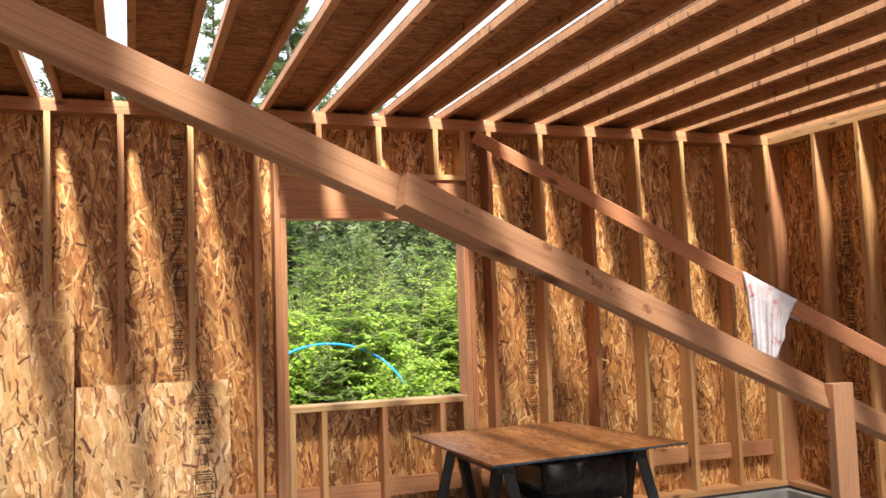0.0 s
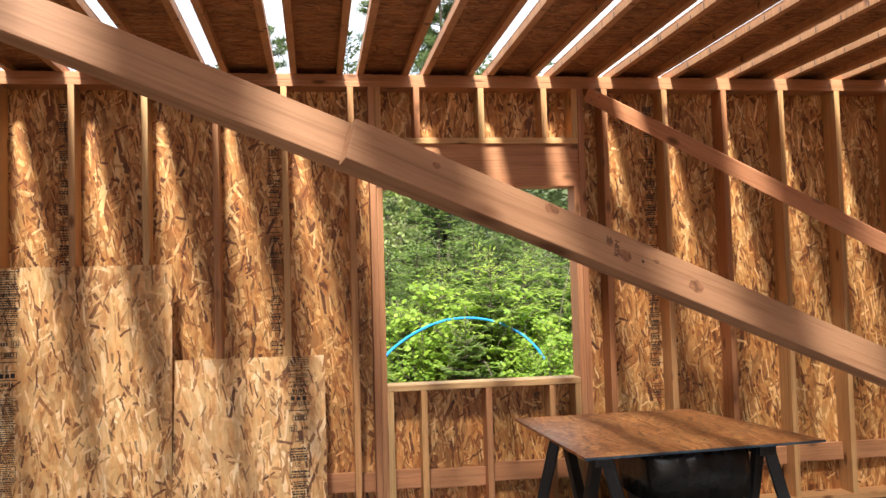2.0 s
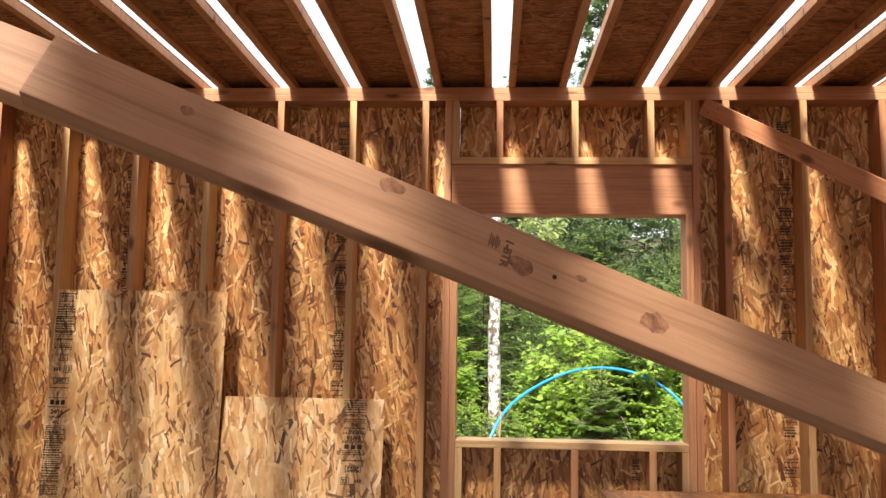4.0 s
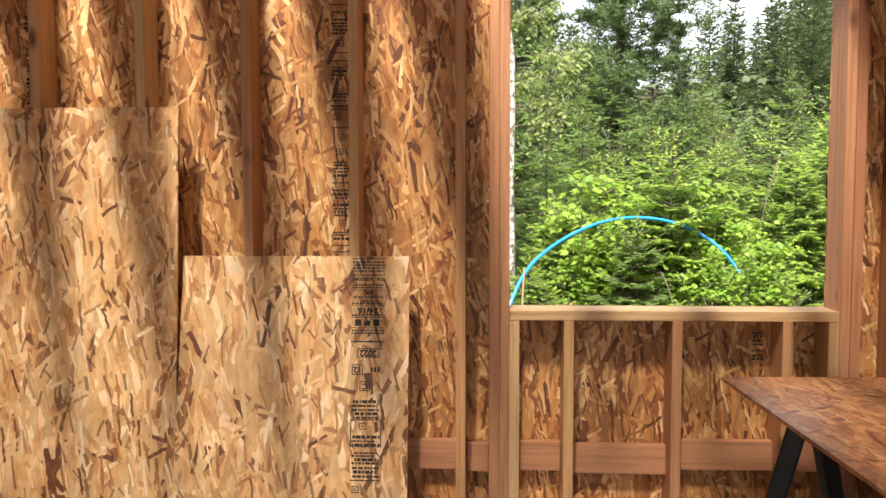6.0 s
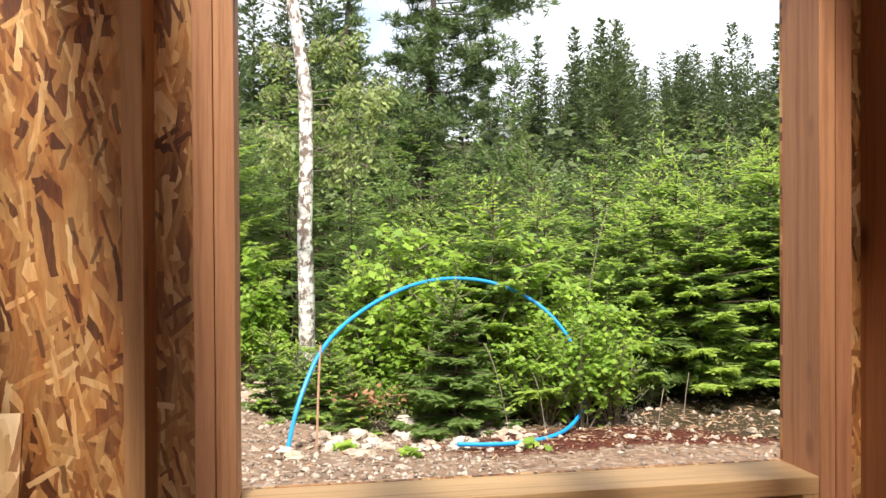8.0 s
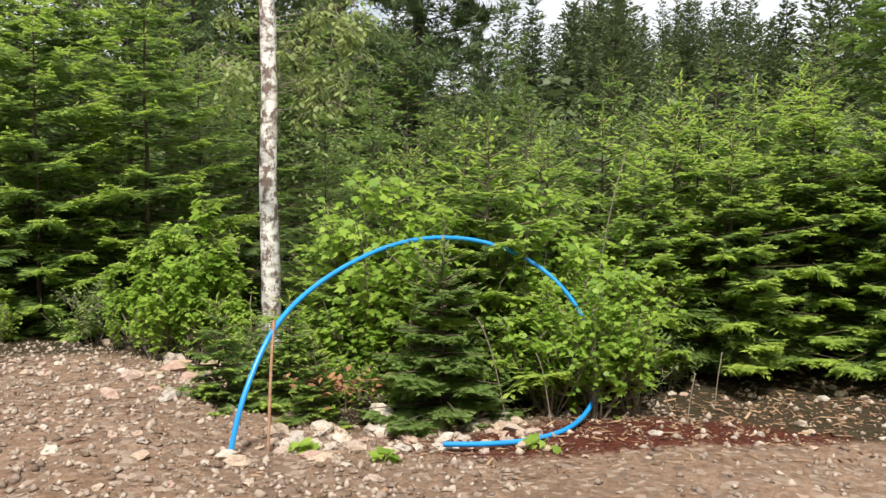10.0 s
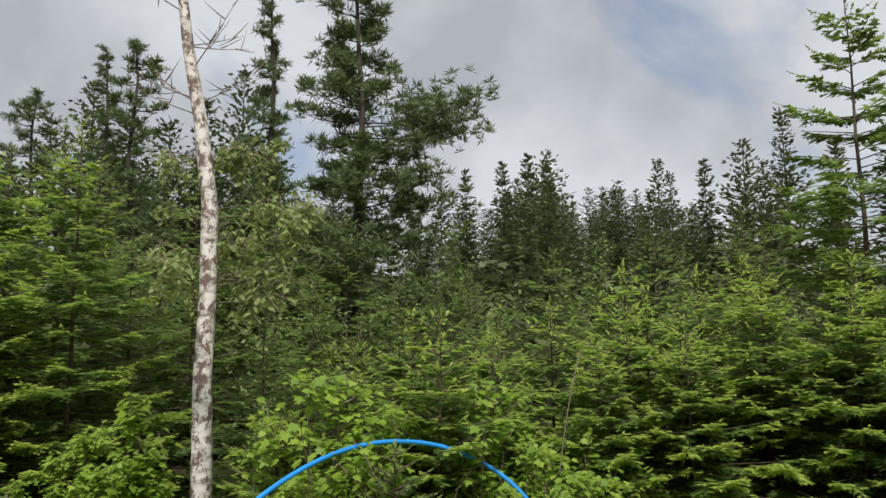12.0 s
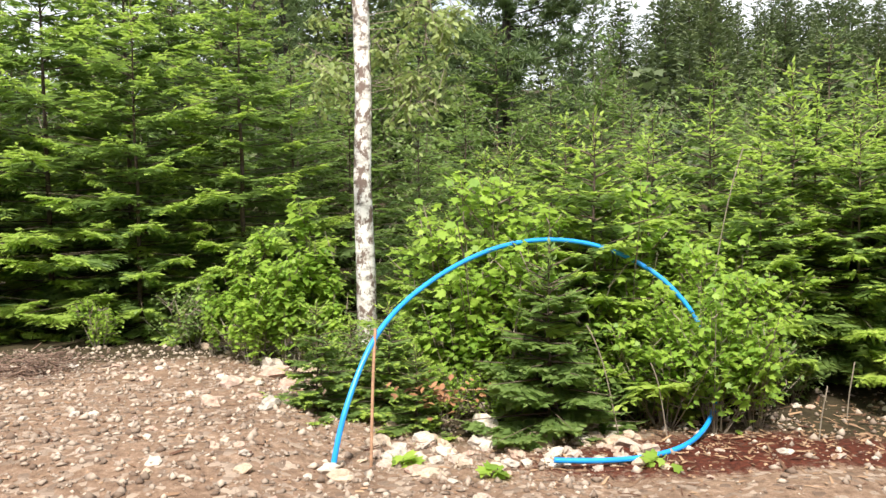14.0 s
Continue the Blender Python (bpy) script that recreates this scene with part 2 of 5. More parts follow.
def birch_material():
    m, n, l, b = nodes_of("birch_bark")
    vec, rnd = coords(n, l)
    a = noisy(n, l, mapped(n, l, vec, (7, 7, 15)), 1.0, 5, 0.7)
    c = noisy(n, l, mapped(n, l, vec, (11, 11, 8)), 1.0, 5, 0.7)
    col = ramp(n, l, a, ((0.34, (0.07, 0.058, 0.048)), (0.42, (0.42, 0.39, 0.35)), (0.55, (0.70, 0.68, 0.64))))
    col = mix(n, l, ramp(n, l, c, ((0.49, (0, 0, 0)), (0.56, (1, 1, 1)))), col, (0.15, 0.105, 0.085))
    l.new(col, b.inputs["Base Color"])
    b.inputs["Roughness"].default_value = 0.75
    bump(n, l, b, a, 0.5, 0.006)
    return m


birch_bark = birch_material()


def leafy(name, dark, light, through_light, thin=0.35, rough=0.5):
    """Leaves or needles: each one its own tone, some light shining through."""
    m, n, l, b = nodes_of(name)
    g = n.new("ShaderNodeNewGeometry")
    info = n.new("ShaderNodeObjectInfo")
    col = ramp(n, l, g.outputs["Random Per Island"], ((0.0, dark), (1.0, light)))
    col = mix(n, l, 0.5, col, ramp(n, l, info.outputs["Random"], ((0.0, (0.78, 0.84, 0.9)), (1.0, (1.18, 1.12, 0.95)))), "MULTIPLY")
    l.new(col, b.inputs["Base Color"])
    b.inputs["Roughness"].default_value = rough
    b.inputs["Specular IOR Level"].default_value = 0.35
    t = n.new("ShaderNodeBsdfTranslucent")
    t.inputs[0].default_value = (*through_light, 1)
    s = n.new("ShaderNodeMixShader")
    s.inputs[0].default_value = thin
    l.new(b.outputs[0], s.inputs[1])
    l.new(t.outputs[0], s.inputs[2])
    l.new(s.outputs[0], n["Material Output"].inputs[0])
    return m


needle_old = leafy("fir_needles", (0.104, 0.165, 0.050), (0.182, 0.262, 0.077), (0.25, 0.37, 0.08), 0.5)
needle_new = leafy("fir_new_growth", (0.24, 0.345, 0.06), (0.37, 0.475, 0.105), (0.40, 0.54, 0.10), 0.5)
# duller growth; on the back firs its colour puts in their shade
needle_dull = leafy("fir_shaded_growth", (0.11, 0.17, 0.055), (0.19, 0.26, 0.085), (0.24, 0.34, 0.08), 0.45)
needle_pine = leafy("pine_needles", (0.075, 0.118, 0.045), (0.145, 0.200, 0.075), (0.12, 0.18, 0.06), 0.3)
needle_far = leafy("spruce_needles", (0.066, 0.090, 0.038), (0.125, 0.155, 0.064), (0.10, 0.14, 0.05), 0.3)
maple_leaf = leafy("maple_leaves", (0.15, 0.265, 0.04), (0.32, 0.45, 0.068), (0.36, 0.52, 0.08), 0.5)
willow_leaf = leafy("willow_leaves", (0.10, 0.165, 0.045), (0.19, 0.27, 0.085), (0.18, 0.27, 0.06), 0.35)
birch_leaf = leafy("birch_leaves", (0.14, 0.19, 0.06), (0.31, 0.36, 0.13), (0.30, 0.37, 0.11), 0.42)
needle_dead = leafy("dead_needles", (0.22, 0.10, 0.05), (0.36, 0.18, 0.09), (0.2, 0.1, 0.05), 0.2)


def dirt_material():
    m, n, l, b = nodes_of("stony_soil")
    tc = n.new("ShaderNodeTexCoord")
    vec = tc.outputs["Object"]
    big = noisy(n, l, vec, 1.3, 5, 0.6)
    mid = noisy(n, l, vec, 17, 8, 0.78)
    peb = n.new("ShaderNodeTexVoronoi")
    peb.inputs["Scale"].default_value = 21
    l.new(vec, peb.inputs["Vector"])
    sep = n.new("ShaderNodeSeparateColor")
    l.new(peb.outputs["Color"], sep.inputs[0])
    soil = ramp(n, l, mid, ((0.3, (0.10, 0.064, 0.043)), (0.52, (0.225, 0.150, 0.106)), (0.70, (0.36, 0.265, 0.20))))
    soil = mix(n, l, 0.6, soil, ramp(n, l, big, ((0.35, (0.75, 0.7, 0.66)), (0.65, (1.15, 1.12, 1.08)))), "MULTIPLY")
    grit = ramp(n, l, sep.outputs[0], ((0.72, (0, 0, 0)), (0.76, (1, 1, 1))))
    grit_col = ramp(n, l, sep.outputs[1], ((0.0, (0.14, 0.095, 0.07)), (1.0, (0.38, 0.295, 0.23))))
    col = mix(n, l, grit, soil, grit_col)
    # rotted red bark lying on the soil beyond the pipe
    xyz = n.new("ShaderNodeSeparateXYZ")
    l.new(vec, xyz.inputs[0])
    dx = n.new("ShaderNodeMath")
    dx.operation = "MULTIPLY_ADD"
    dx.inputs[1].default_value, dx.inputs[2].default_value = 0.50, -1.25
    l.new(xyz.outputs[0], dx.inputs[0])
    dy = n.new("ShaderNodeMath")
    dy.operation = "MULTIPLY_ADD"
    dy.inputs[1].default_value, dy.inputs[2].default_value = 2.15, -10.2
    l.new(xyz.outputs[1], dy.inputs[0])
    px = n.new("ShaderNodeMath")
    px.operation = "MULTIPLY"
    l.new(dx.outputs[0], px.inputs[0])
    l.new(dx.outputs[0], px.inputs[1])
    py = n.new("ShaderNodeMath")
    py.operation = "MULTIPLY_ADD"
    l.new(dy.outputs[0], py.inputs[0])
    l.new(dy.outputs[0], py.inputs[1])
    l.new(px.outputs[0], py.inputs[2])
    rag = n.new("ShaderNodeMath")
    rag.operation = "MULTIPLY_ADD"
    rag.inputs[1].default_value = 2.2
    l.new(mid, rag.inputs[0])
    l.new(py.outputs[0], rag.inputs[2])
    half = n.new("ShaderNodeMath")
    half.operation = "MULTIPLY"
    half.inputs[1].default_value = 0.28
    l.new(rag.outputs[0], half.inputs[0])
    patch = ramp(n, l, half.outputs[0], ((0.50, (1, 1, 1)), (0.62, (0, 0, 0))))
    red = ramp(n, l, noisy(n, l, vec, 26, 4, 0.7), ((0.3, (0.028, 0.010, 0.007)), (0.7, (0.130, 0.036, 0.021))))
    col = mix(n, l, patch, col, red)
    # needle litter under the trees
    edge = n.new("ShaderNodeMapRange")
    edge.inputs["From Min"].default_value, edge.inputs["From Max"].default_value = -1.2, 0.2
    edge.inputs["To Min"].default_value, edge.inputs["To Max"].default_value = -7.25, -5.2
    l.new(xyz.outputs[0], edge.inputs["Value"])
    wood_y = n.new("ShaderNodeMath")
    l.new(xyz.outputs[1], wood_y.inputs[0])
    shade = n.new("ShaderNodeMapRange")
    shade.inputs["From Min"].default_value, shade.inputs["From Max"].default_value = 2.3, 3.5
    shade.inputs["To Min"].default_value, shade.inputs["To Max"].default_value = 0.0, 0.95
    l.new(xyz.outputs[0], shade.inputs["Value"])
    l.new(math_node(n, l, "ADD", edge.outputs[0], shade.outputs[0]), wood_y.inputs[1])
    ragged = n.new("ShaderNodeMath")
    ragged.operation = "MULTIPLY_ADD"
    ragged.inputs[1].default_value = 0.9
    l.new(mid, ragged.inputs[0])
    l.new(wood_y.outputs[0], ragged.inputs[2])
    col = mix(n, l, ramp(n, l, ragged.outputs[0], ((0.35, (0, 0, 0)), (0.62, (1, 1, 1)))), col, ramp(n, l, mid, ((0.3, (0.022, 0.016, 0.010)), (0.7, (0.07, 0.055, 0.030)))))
    l.new(col, b.inputs["Base Color"])
    b.inputs["Roughness"].default_value = 0.95
    b.inputs["Specular IOR Level"].default_value = 0.12
    clods = noisy(n, l, vec, 42, 7, 0.7)
    bump(n, l, b, math_node(n, l, "SUBTRACT", clods, math_node(n, l, "MULTIPLY", peb.outputs["Distance"], 0.4)), 1.0, 0.02)
    return m


dirt = dirt_material()


def stone_material():
    """Field stone: tan, pink, grey or nearly white from stone to stone, with dusty sides."""
    m, n, l, b = nodes_of("stone")
    vec, rnd = coords(n, l, 30.0)
    tint = ramp(n, l, rnd, ((0.0, (0.42, 0.32, 0.235)), (0.25, (0.48, 0.40, 0.32)), (0.5, (0.42, 0.29, 0.235)), (0.75, (0.40, 0.37, 0.33)), (1.0, (0.56, 0.50, 0.43))))
    a = noisy(n, l, vec, 3.0, 5, 0.7)
    col = mix(n, l, 0.9, tint, ramp(n, l, a, ((0.32, (0.60, 0.55, 0.50)), (0.66, (1.12, 1.1, 1.08)))), "MULTIPLY")
    l.new(col, b.inputs["Base Color"])
    b.inputs["Roughness"].default_value = 0.9
    bump(n, l, b, noisy(n, l, vec, 9.0, 5, 0.7), 0.35, 0.03)
    return m


stone_mat = stone_material()
gravel_mat = leafy("gravel_bits", (0.13, 0.085, 0.060), (0.46, 0.37, 0.295), (0.02, 0.01, 0.008), 0.02, 0.9)
litter_mat = leafy("bark_chips", (0.05, 0.017, 0.010), (0.34, 0.22, 0.14), (0.02, 0.01, 0.008), 0.03, 0.9)


# ---- building blocks ----
def finish(name, me, material, parent=None, label=""):
    for m in material if isinstance(material, (list, tuple)) else (material,):
        me.materials.append(m)
    ob = new(name, me)
    if parent is not None:
        ob.parent = parent
    return tagged(ob, label)


def part(name, bm, material, parent=None, label=""):
    me = bpy.data.meshes.new(name)
    bm.to_mesh(me)
    bm.free()
    return finish(name, me, material, parent, label)


def empty(name, m=None, label="", category="", group="", kind=""):
    ob = new(name)
    ob.empty_display_size = 0.1
    if m is not None:
        ob.matrix_basis = m
    return tagged(ob, label, category, group, kind)


def box(bm, x0, x1, y0, y1, z0, z1, soft=0.0, turn=None):
    m = Matrix.Translation(((x0 + x1) / 2, (y0 + y1) / 2, (z0 + z1) / 2)) @ Matrix.Diagonal((x1 - x0, y1 - y0, z1 - z0, 1))
    got = bmesh.ops.create_cube(bm, size=1, matrix=m if turn is None else turn @ m)
    if soft:
        edges = {e for v in got["verts"] for e in v.link_edges}
        bmesh.ops.bevel(bm, geom=list(edges), offset=soft, segments=2, profile=0.6, affect="EDGES")
    return bm


BOARDS = {}


def board(name, length, wide, deep, place, material, parent=None, label="", soft=0.003):
    """A sawn board, its length along the local z axis from 0 up, wide in x, deep in y; alike boards share a mesh."""
    key = (round(length, 4), wide, deep, material.name, soft)
    if key not in BOARDS:
        bm = box(bmesh.new(), -wide / 2, wide / 2, -deep / 2, deep / 2, 0, length, soft)
        me = bpy.data.meshes.new(name)
        bm.to_mesh(me)
        bm.free()
        me.materials.append(material)
        BOARDS[key] = me
    ob = new(name, BOARDS[key])
    ob.matrix_basis = place
    if parent is not None:
        ob.parent = parent
    return tagged(ob, label)


def upright(name, x, y, z0, z1, wide, deep, material, parent=None, label=""):
    return board(name, z1 - z0, wide, deep, pose(x, y, z0), material, parent, label)


def level_x(name, x0, x1, y, z, high, deep, material, parent=None, label=""):
    """A board lying along x, centred on y and z."""
    return board(name, x1 - x0, high, deep, pose(x0, y, z, 0, 90, 0), material, parent, label)


def level_y(name, y0, y1, x, z, high, wide, material, parent=None, label=""):
    """A board lying along y, centred on x and z."""
    return board(name, y1 - y0, wide, high, pose(x, y0, z, -90, 0, 0), material, parent, label)


def text_mesh(name, words, size, place, parent, material):
    cu = bpy.data.curves.new(name, "FONT")
    cu.body, cu.size, cu.align_x, cu.align_y, cu.resolution_u = words, size, "CENTER", "CENTER", 2
    cu.offset = 0.045 * size
    tmp = bpy.data.objects.new(name, cu)
    scene.collection.objects.link(tmp)
    me = bpy.data.meshes.new_from_object(tmp)
    bpy.data.objects.remove(tmp)
    me.materials.clear()
    ob = finish(name, me, material, parent)
    ob.matrix_basis = place
    return ob


# ---- the shell ----
S = 0.4064
X0 = 0.02
T = 0.038
WEST, EAST, SOUTH = -4.62, 3.30, -7.4
PLATE, BASE = 2.935, 0.26
rng = random.Random(4)

floor = part("floor", box(bmesh.new(), WEST - 0.2, EAST + 0.2, SOUTH - 0.2, 0.0, -0.15, 0.0), plain("dusty_slab", (0.13, 0.115, 0.10), 0.9, 5, 0.35, 0.003), None, "dusty grey concrete slab floor")
tagged(floor, category="floor", kind="structure")
foundation = empty("foundation_wall", None, "low grey concrete stem wall under the framed walls", "wall", kind="structure")
part("stem", box(bmesh.new(), WEST - 0.2, EAST + 0.16, -0.06, 0.155, -0.4, 0.205, 0.006), concrete, foundation)
part("stem", box(bmesh.new(), EAST - 0.06, EAST + 0.16, SOUTH, -0.061, -0.4, 0.205, 0.006), concrete, foundation)
part("sill_seal", box(bmesh.new(), WEST, EAST - 0.012, -0.012, 0.15, 0.206, 0.222), seal, foundation, "dark sill gasket")
part("sill_seal", box(bmesh.new(), EAST - 0.011, EAST + 0.15, SOUTH, -0.013, 0.206, 0.222), seal, foundation, "dark sill gasket")


def stamp_column(panel, x0, x1, z0, z1, y, seed):
    """A column of grade stamps, too small to read: rows of ink bars, frames and rules."""
    r = random.Random(seed)
    bm = bmesh.new()
    w = x1 - x0
    z = z1
    while z > z0 + 0.05:
        kind = r.random()
        if kind < 0.5:
            for _ in range(r.randint(2, 5)):
                h = r.choice((0.006, 0.008, 0.011))
                a, c = x0 + w * r.uniform(0, 0.15), x1 - w * r.uniform(0, 0.2)
                s = a
                while s < c:
                    e = min(c, s + r.uniform(0.006, 0.022))
                    box(bm, s, e, y - 0.0012, y, z - h, z)
                    s = e + r.uniform(0.0015, 0.005)
                z -= h + r.uniform(0.003, 0.007)
        elif kind < 0.75:
            box(bm, x0, x1, y - 0.0012, y, z - 0.004, z)
            z -= 0.012
        else:
            h, a = 0.024, x0 + r.uniform(0, 0.4) * w
            c = a + 0.026
            for q in ((a, c, z - 0.003, z), (a, c, z - h, z - h + 0.003), (a, a + 0.003, z - h + 0.003, z - 0.003), (c - 0.003, c, z - h + 0.003, z - 0.003), (a + 0.009, a + 0.013, z - h + 0.007, z - 0.007), (a + 0.015, a + 0.018, z - h + 0.007, z - 0.010)):
                box(bm, q[0], q[1], y - 0.0012, y, q[2], q[3])
            z -= h + 0.014
        z -= r.uniform(0.004, 0.02)
    return tagged(part("grade_stamp", bm, ink, panel, "black printed grade marks"), kind="stuff")


# north wall: strand-board sheathing on studs, with one window opening
north = empty("wall_north", None, "stud wall with strand-board sheathing, bare inside", "wall", kind="structure")
WL, WR, SILL, HEAD = -0.61, 0.61, 1.10, 2.31
YS = 0.14


def panel(parent, x0, x1, z0, z1):
    bm = box(bmesh.new(), x0 + 0.0012, x1 - 0.0012, YS, YS + 0.012, z0, z1)
    return part("sheathing_panel", bm, osb, parent)


edges_x = [WEST - 0.15, -3.64, -2.42, -1.20, WL]
columns = {0: (), 1: (-2.53,), 2: (-1.305,), 3: ()}
for i in range(4):
    p = panel(north, edges_x[i], edges_x[i + 1], 0.20, 3.05)
    for c in columns[i]:
        stamp_column(p, c, c + 0.072, 0.7, 2.85, YS - 0.0002, 30 + i)
for x0, x1, c, sd in ((WR, 1.24, 1.135, 51), (1.24, 2.46, None, 0), (2.46, EAST + 0.14, 2.945, 52)):
    p = panel(north, x0, x1, 0.20, 3.05)
    if c:
        stamp_column(p, c, c + 0.075, 0.7, 2.85, YS - 0.0002, sd)
p = panel(north, WL, WR, 0.20, SILL)
stamp_column(p, 0.335, 0.38, 0.86, 1.0, YS - 0.0002, 61)
panel(north, WL, WR, HEAD, 3.05)

window = empty("window_1", None, "rough window opening framed in fresh fir lumber, unglazed", "window", kind="structure")
for k in range(-11, 9):
    x = X0 + S * k
    jit = rng.uniform(-0.004, 0.004)
    if k in (-1, 0, 1):
        upright("cripple", x + jit, 0.07, BASE, SILL - T, T, 0.14, wood, window)
        upright("cripple", x - jit, 0.07, 2.62, PLATE, T, 0.14, wood, window)
    else:
        upright("stud", x + jit, 0.07, BASE, PLATE, T, 0.14, wood, north)
upright("stud", EAST - T / 2 + 0.003, 0.07, BASE, PLATE, T, 0.136, wood_pink, north)
for i in range(2):
    level_x("top_plate", WEST, EAST + 0.14, 0.07, PLATE + T / 2 + T * i, T, 0.14, wood_pink, north)
level_x("bottom_plate", WEST, EAST + 0.14, 0.07, 0.222 + T / 2, T, 0.14, wood, north)
for s in (-1, 1):
    upright("trimmer", s * (WR + T / 2), 0.07, BASE, HEAD, T, 0.14, wood_pink, window)
    upright("king_stud", s * (WR + 1.5 * T + 0.001), 0.069, BASE, PLATE, T, 0.14, wood_pink, window)
    upright("cripple", s * (WR - T / 2), 0.071, BASE, SILL - T, T, 0.138, wood, window)
    upright("cripple", s * (WR + T / 2), 0.071, 2.62, PLATE, T, 0.138, wood, window)
level_x("sill_plate", WL + 0.001, WR - 0.001, 0.07, SILL - T / 2, T, 0.14, lumber("sill_lumber", ((0.66, 0.42, 0.20), (0.68, 0.44, 0.22))), window)
level_x("header_plate", WL - T, WR + T, 0.07, HEAD + T / 2, T, 0.14, wood_pink, window)
level_x("header", WL - T, WR + T, 0.034, HEAD + T + 0.117, 0.234, T, wood_pink, window)
level_x("header", WL - T, WR + T, 0.114, HEAD + T + 0.117, 0.234, T, wood_pink, window)
level_x("header_plate", WL - T, WR + T, 0.07, 2.62 - T / 2, T, 0.14, wood, window)
# blocking between the studs
supports = sorted([X0 + S * k for k in range(-11, 9)] + [WL - T, WR + T, WL + T / 2, WR - T / 2])
for a, c in zip(supports, supports[1:]):
    if c - a < 0.09:
        continue
    z = 0.515 + rng.uniform(-0.012, 0.012)
    edge_a = a + (T if a in (WL - T, WR + T) else T / 2)
    edge_c = c - (T if c in (WL - T, WR + T) else T / 2)
    level_x("blocking", edge_a + 0.002, edge_c - 0.002, 0.10, z, 0.115, T, wood_pink, north)

# east wall
east = empty("wall_east", None, "stud wall with strand-board sheathing, bare inside", "wall", kind="structure")
for i, y1 in enumerate((0.1525, -1.22, -2.44, -3.66, -4.88, -6.1)):
    y0 = (-1.22, -2.44, -3.66, -4.88, -6.1, SOUTH)[i]
    bm = box(bmesh.new(), EAST + 0.14, EAST + 0.152, y0 + 0.0012, y1 - 0.0012, 0.20, 3.05)
    p = part("sheathing_panel", bm, osb_side, east)
    if i < 3:
        col = stamp_column(p, -0.04, 0.04, 0.5, 2.85, 0, 70 + i)
        col.matrix_basis = pose(EAST + 0.14, y0 + (0.62, 1.08, 0.9)[i], 0, 0, 0, -90)
for j in range(18):
    upright("stud", EAST + 0.07, -0.47 - S * j, BASE, PLATE, 0.14, T, wood, east)
upright("stud", EAST + 0.071, 0.021, BASE, PLATE, 0.136, T, wood_pink, east)
for i in range(2):
    level_y("top_plate", SOUTH, -0.001, EAST + 0.07, PLATE + T / 2 + T * i, T, 0.138, wood, east)
level_y("bottom_plate", SOUTH, -0.001, EAST + 0.07, 0.222 + T / 2, T, 0.138, wood, east)

bm = bmesh.new()
for i, (dy, z, ang) in enumerate(((0.0, 1.02, 25), (0.05, 0.98, -30), (0.10, 1.00, 20), (0.03, 0.90, 60))):
    box(bm, -0.07, 0.07, -0.0008, 0.0, -0.008, 0.008, 0, pose(EAST + 0.1396, -0.30 - dy, z, 0, 0, -90) @ pose(0, 0, 0, 0, ang, 0))
part("paint_mark", bm, plain("red_paint", (0.42, 0.05, 0.03), 0.6, 40, 0.4), east, "red sprayed paint mark")

# plain unseen walls that close the place; the far bay is added for daylight
for nm, b6 in (("wall_west", (WEST - 0.16, WEST - 0.005, SOUTH, 0.139, -0.1, 3.01)),):
    tagged(part(nm, box(bmesh.new(), *b6), osb_side), "plain strand-board wall", "wall", kind="structure")
south = empty("wall_south", None, "plain unseen strand-board wall with a wide bay added to let daylight in", "wall", kind="structure")
for b6 in ((WEST - 0.16, WEST + 0.7, -0.1, 3.01), (EAST - 0.7, EAST + 0.15, -0.1, 3.01), (WEST + 0.701, EAST - 0.701, 2.6, 3.01)):
    part("wall_panel", box(bmesh.new(), b6[0], b6[1], SOUTH - 0.15, SOUTH - 0.001, b6[2], b6[3]), osb, south)

# ceiling: strand-board strips on battens, with an open slot over every stud
bm = bmesh.new()
ceil_mats = [osb_roof_shaded, lumber("batten_lumber", ((0.56, 0.285, 0.13), (0.58, 0.30, 0.14)))]
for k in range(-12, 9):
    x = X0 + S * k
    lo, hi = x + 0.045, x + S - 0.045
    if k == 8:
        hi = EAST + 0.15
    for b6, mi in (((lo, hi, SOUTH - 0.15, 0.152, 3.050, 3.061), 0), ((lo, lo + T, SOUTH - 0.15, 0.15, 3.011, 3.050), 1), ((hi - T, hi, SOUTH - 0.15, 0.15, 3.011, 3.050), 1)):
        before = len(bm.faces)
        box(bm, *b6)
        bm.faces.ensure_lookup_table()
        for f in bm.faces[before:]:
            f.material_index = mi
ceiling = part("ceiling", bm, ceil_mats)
tagged(ceiling, "strand-board strips, undersides coloured dark for shade, with open daylight slots between", "ceiling", kind="structure")

# nails along the battens' faces beside the slots
bm = bmesh.new()
for k in range(1, 9):
    x = X0 + S * k + 0.045
    y = -0.25 + rng.uniform(-0.1, 0.1)
    while y > -5.5:
        box(bm, x - 0.0015, x + 0.001, y - 0.003, y + 0.003, 3.013, 3.013 + rng.uniform(0.014, 0.036))
        y -= rng.choice((0.15, 0.3, 0.22))
nails = part("batten_nails", bm, steel)
tagged(nails, "dark steel nails driven along the roof battens", "nails", kind="stuff")


# ---- things in the shell ----
def direction_pose(a, b, twist=0.0):
    """The pose at a whose z axis points to b and whose y axis stays level."""
    d = (Vector(b) - Vector(a)).normalized()
    y = Vector((0, 0, 1)).cross(d).normalized()
    x = y.cross(d)
    return Matrix.Translation(a) @ Matrix((x, y, d)).transposed().to_4x4() @ pose(0, 0, 0, 0, 0, twist)


def on_rail(x, dy=0.0, dz=0.0):
    """The middle of the long brace at x."""
    return Vector((x, -3.391 + 0.261 * (x + 0.4) + dy, 1.755 - 0.380 * (x + 0.4) + dz))


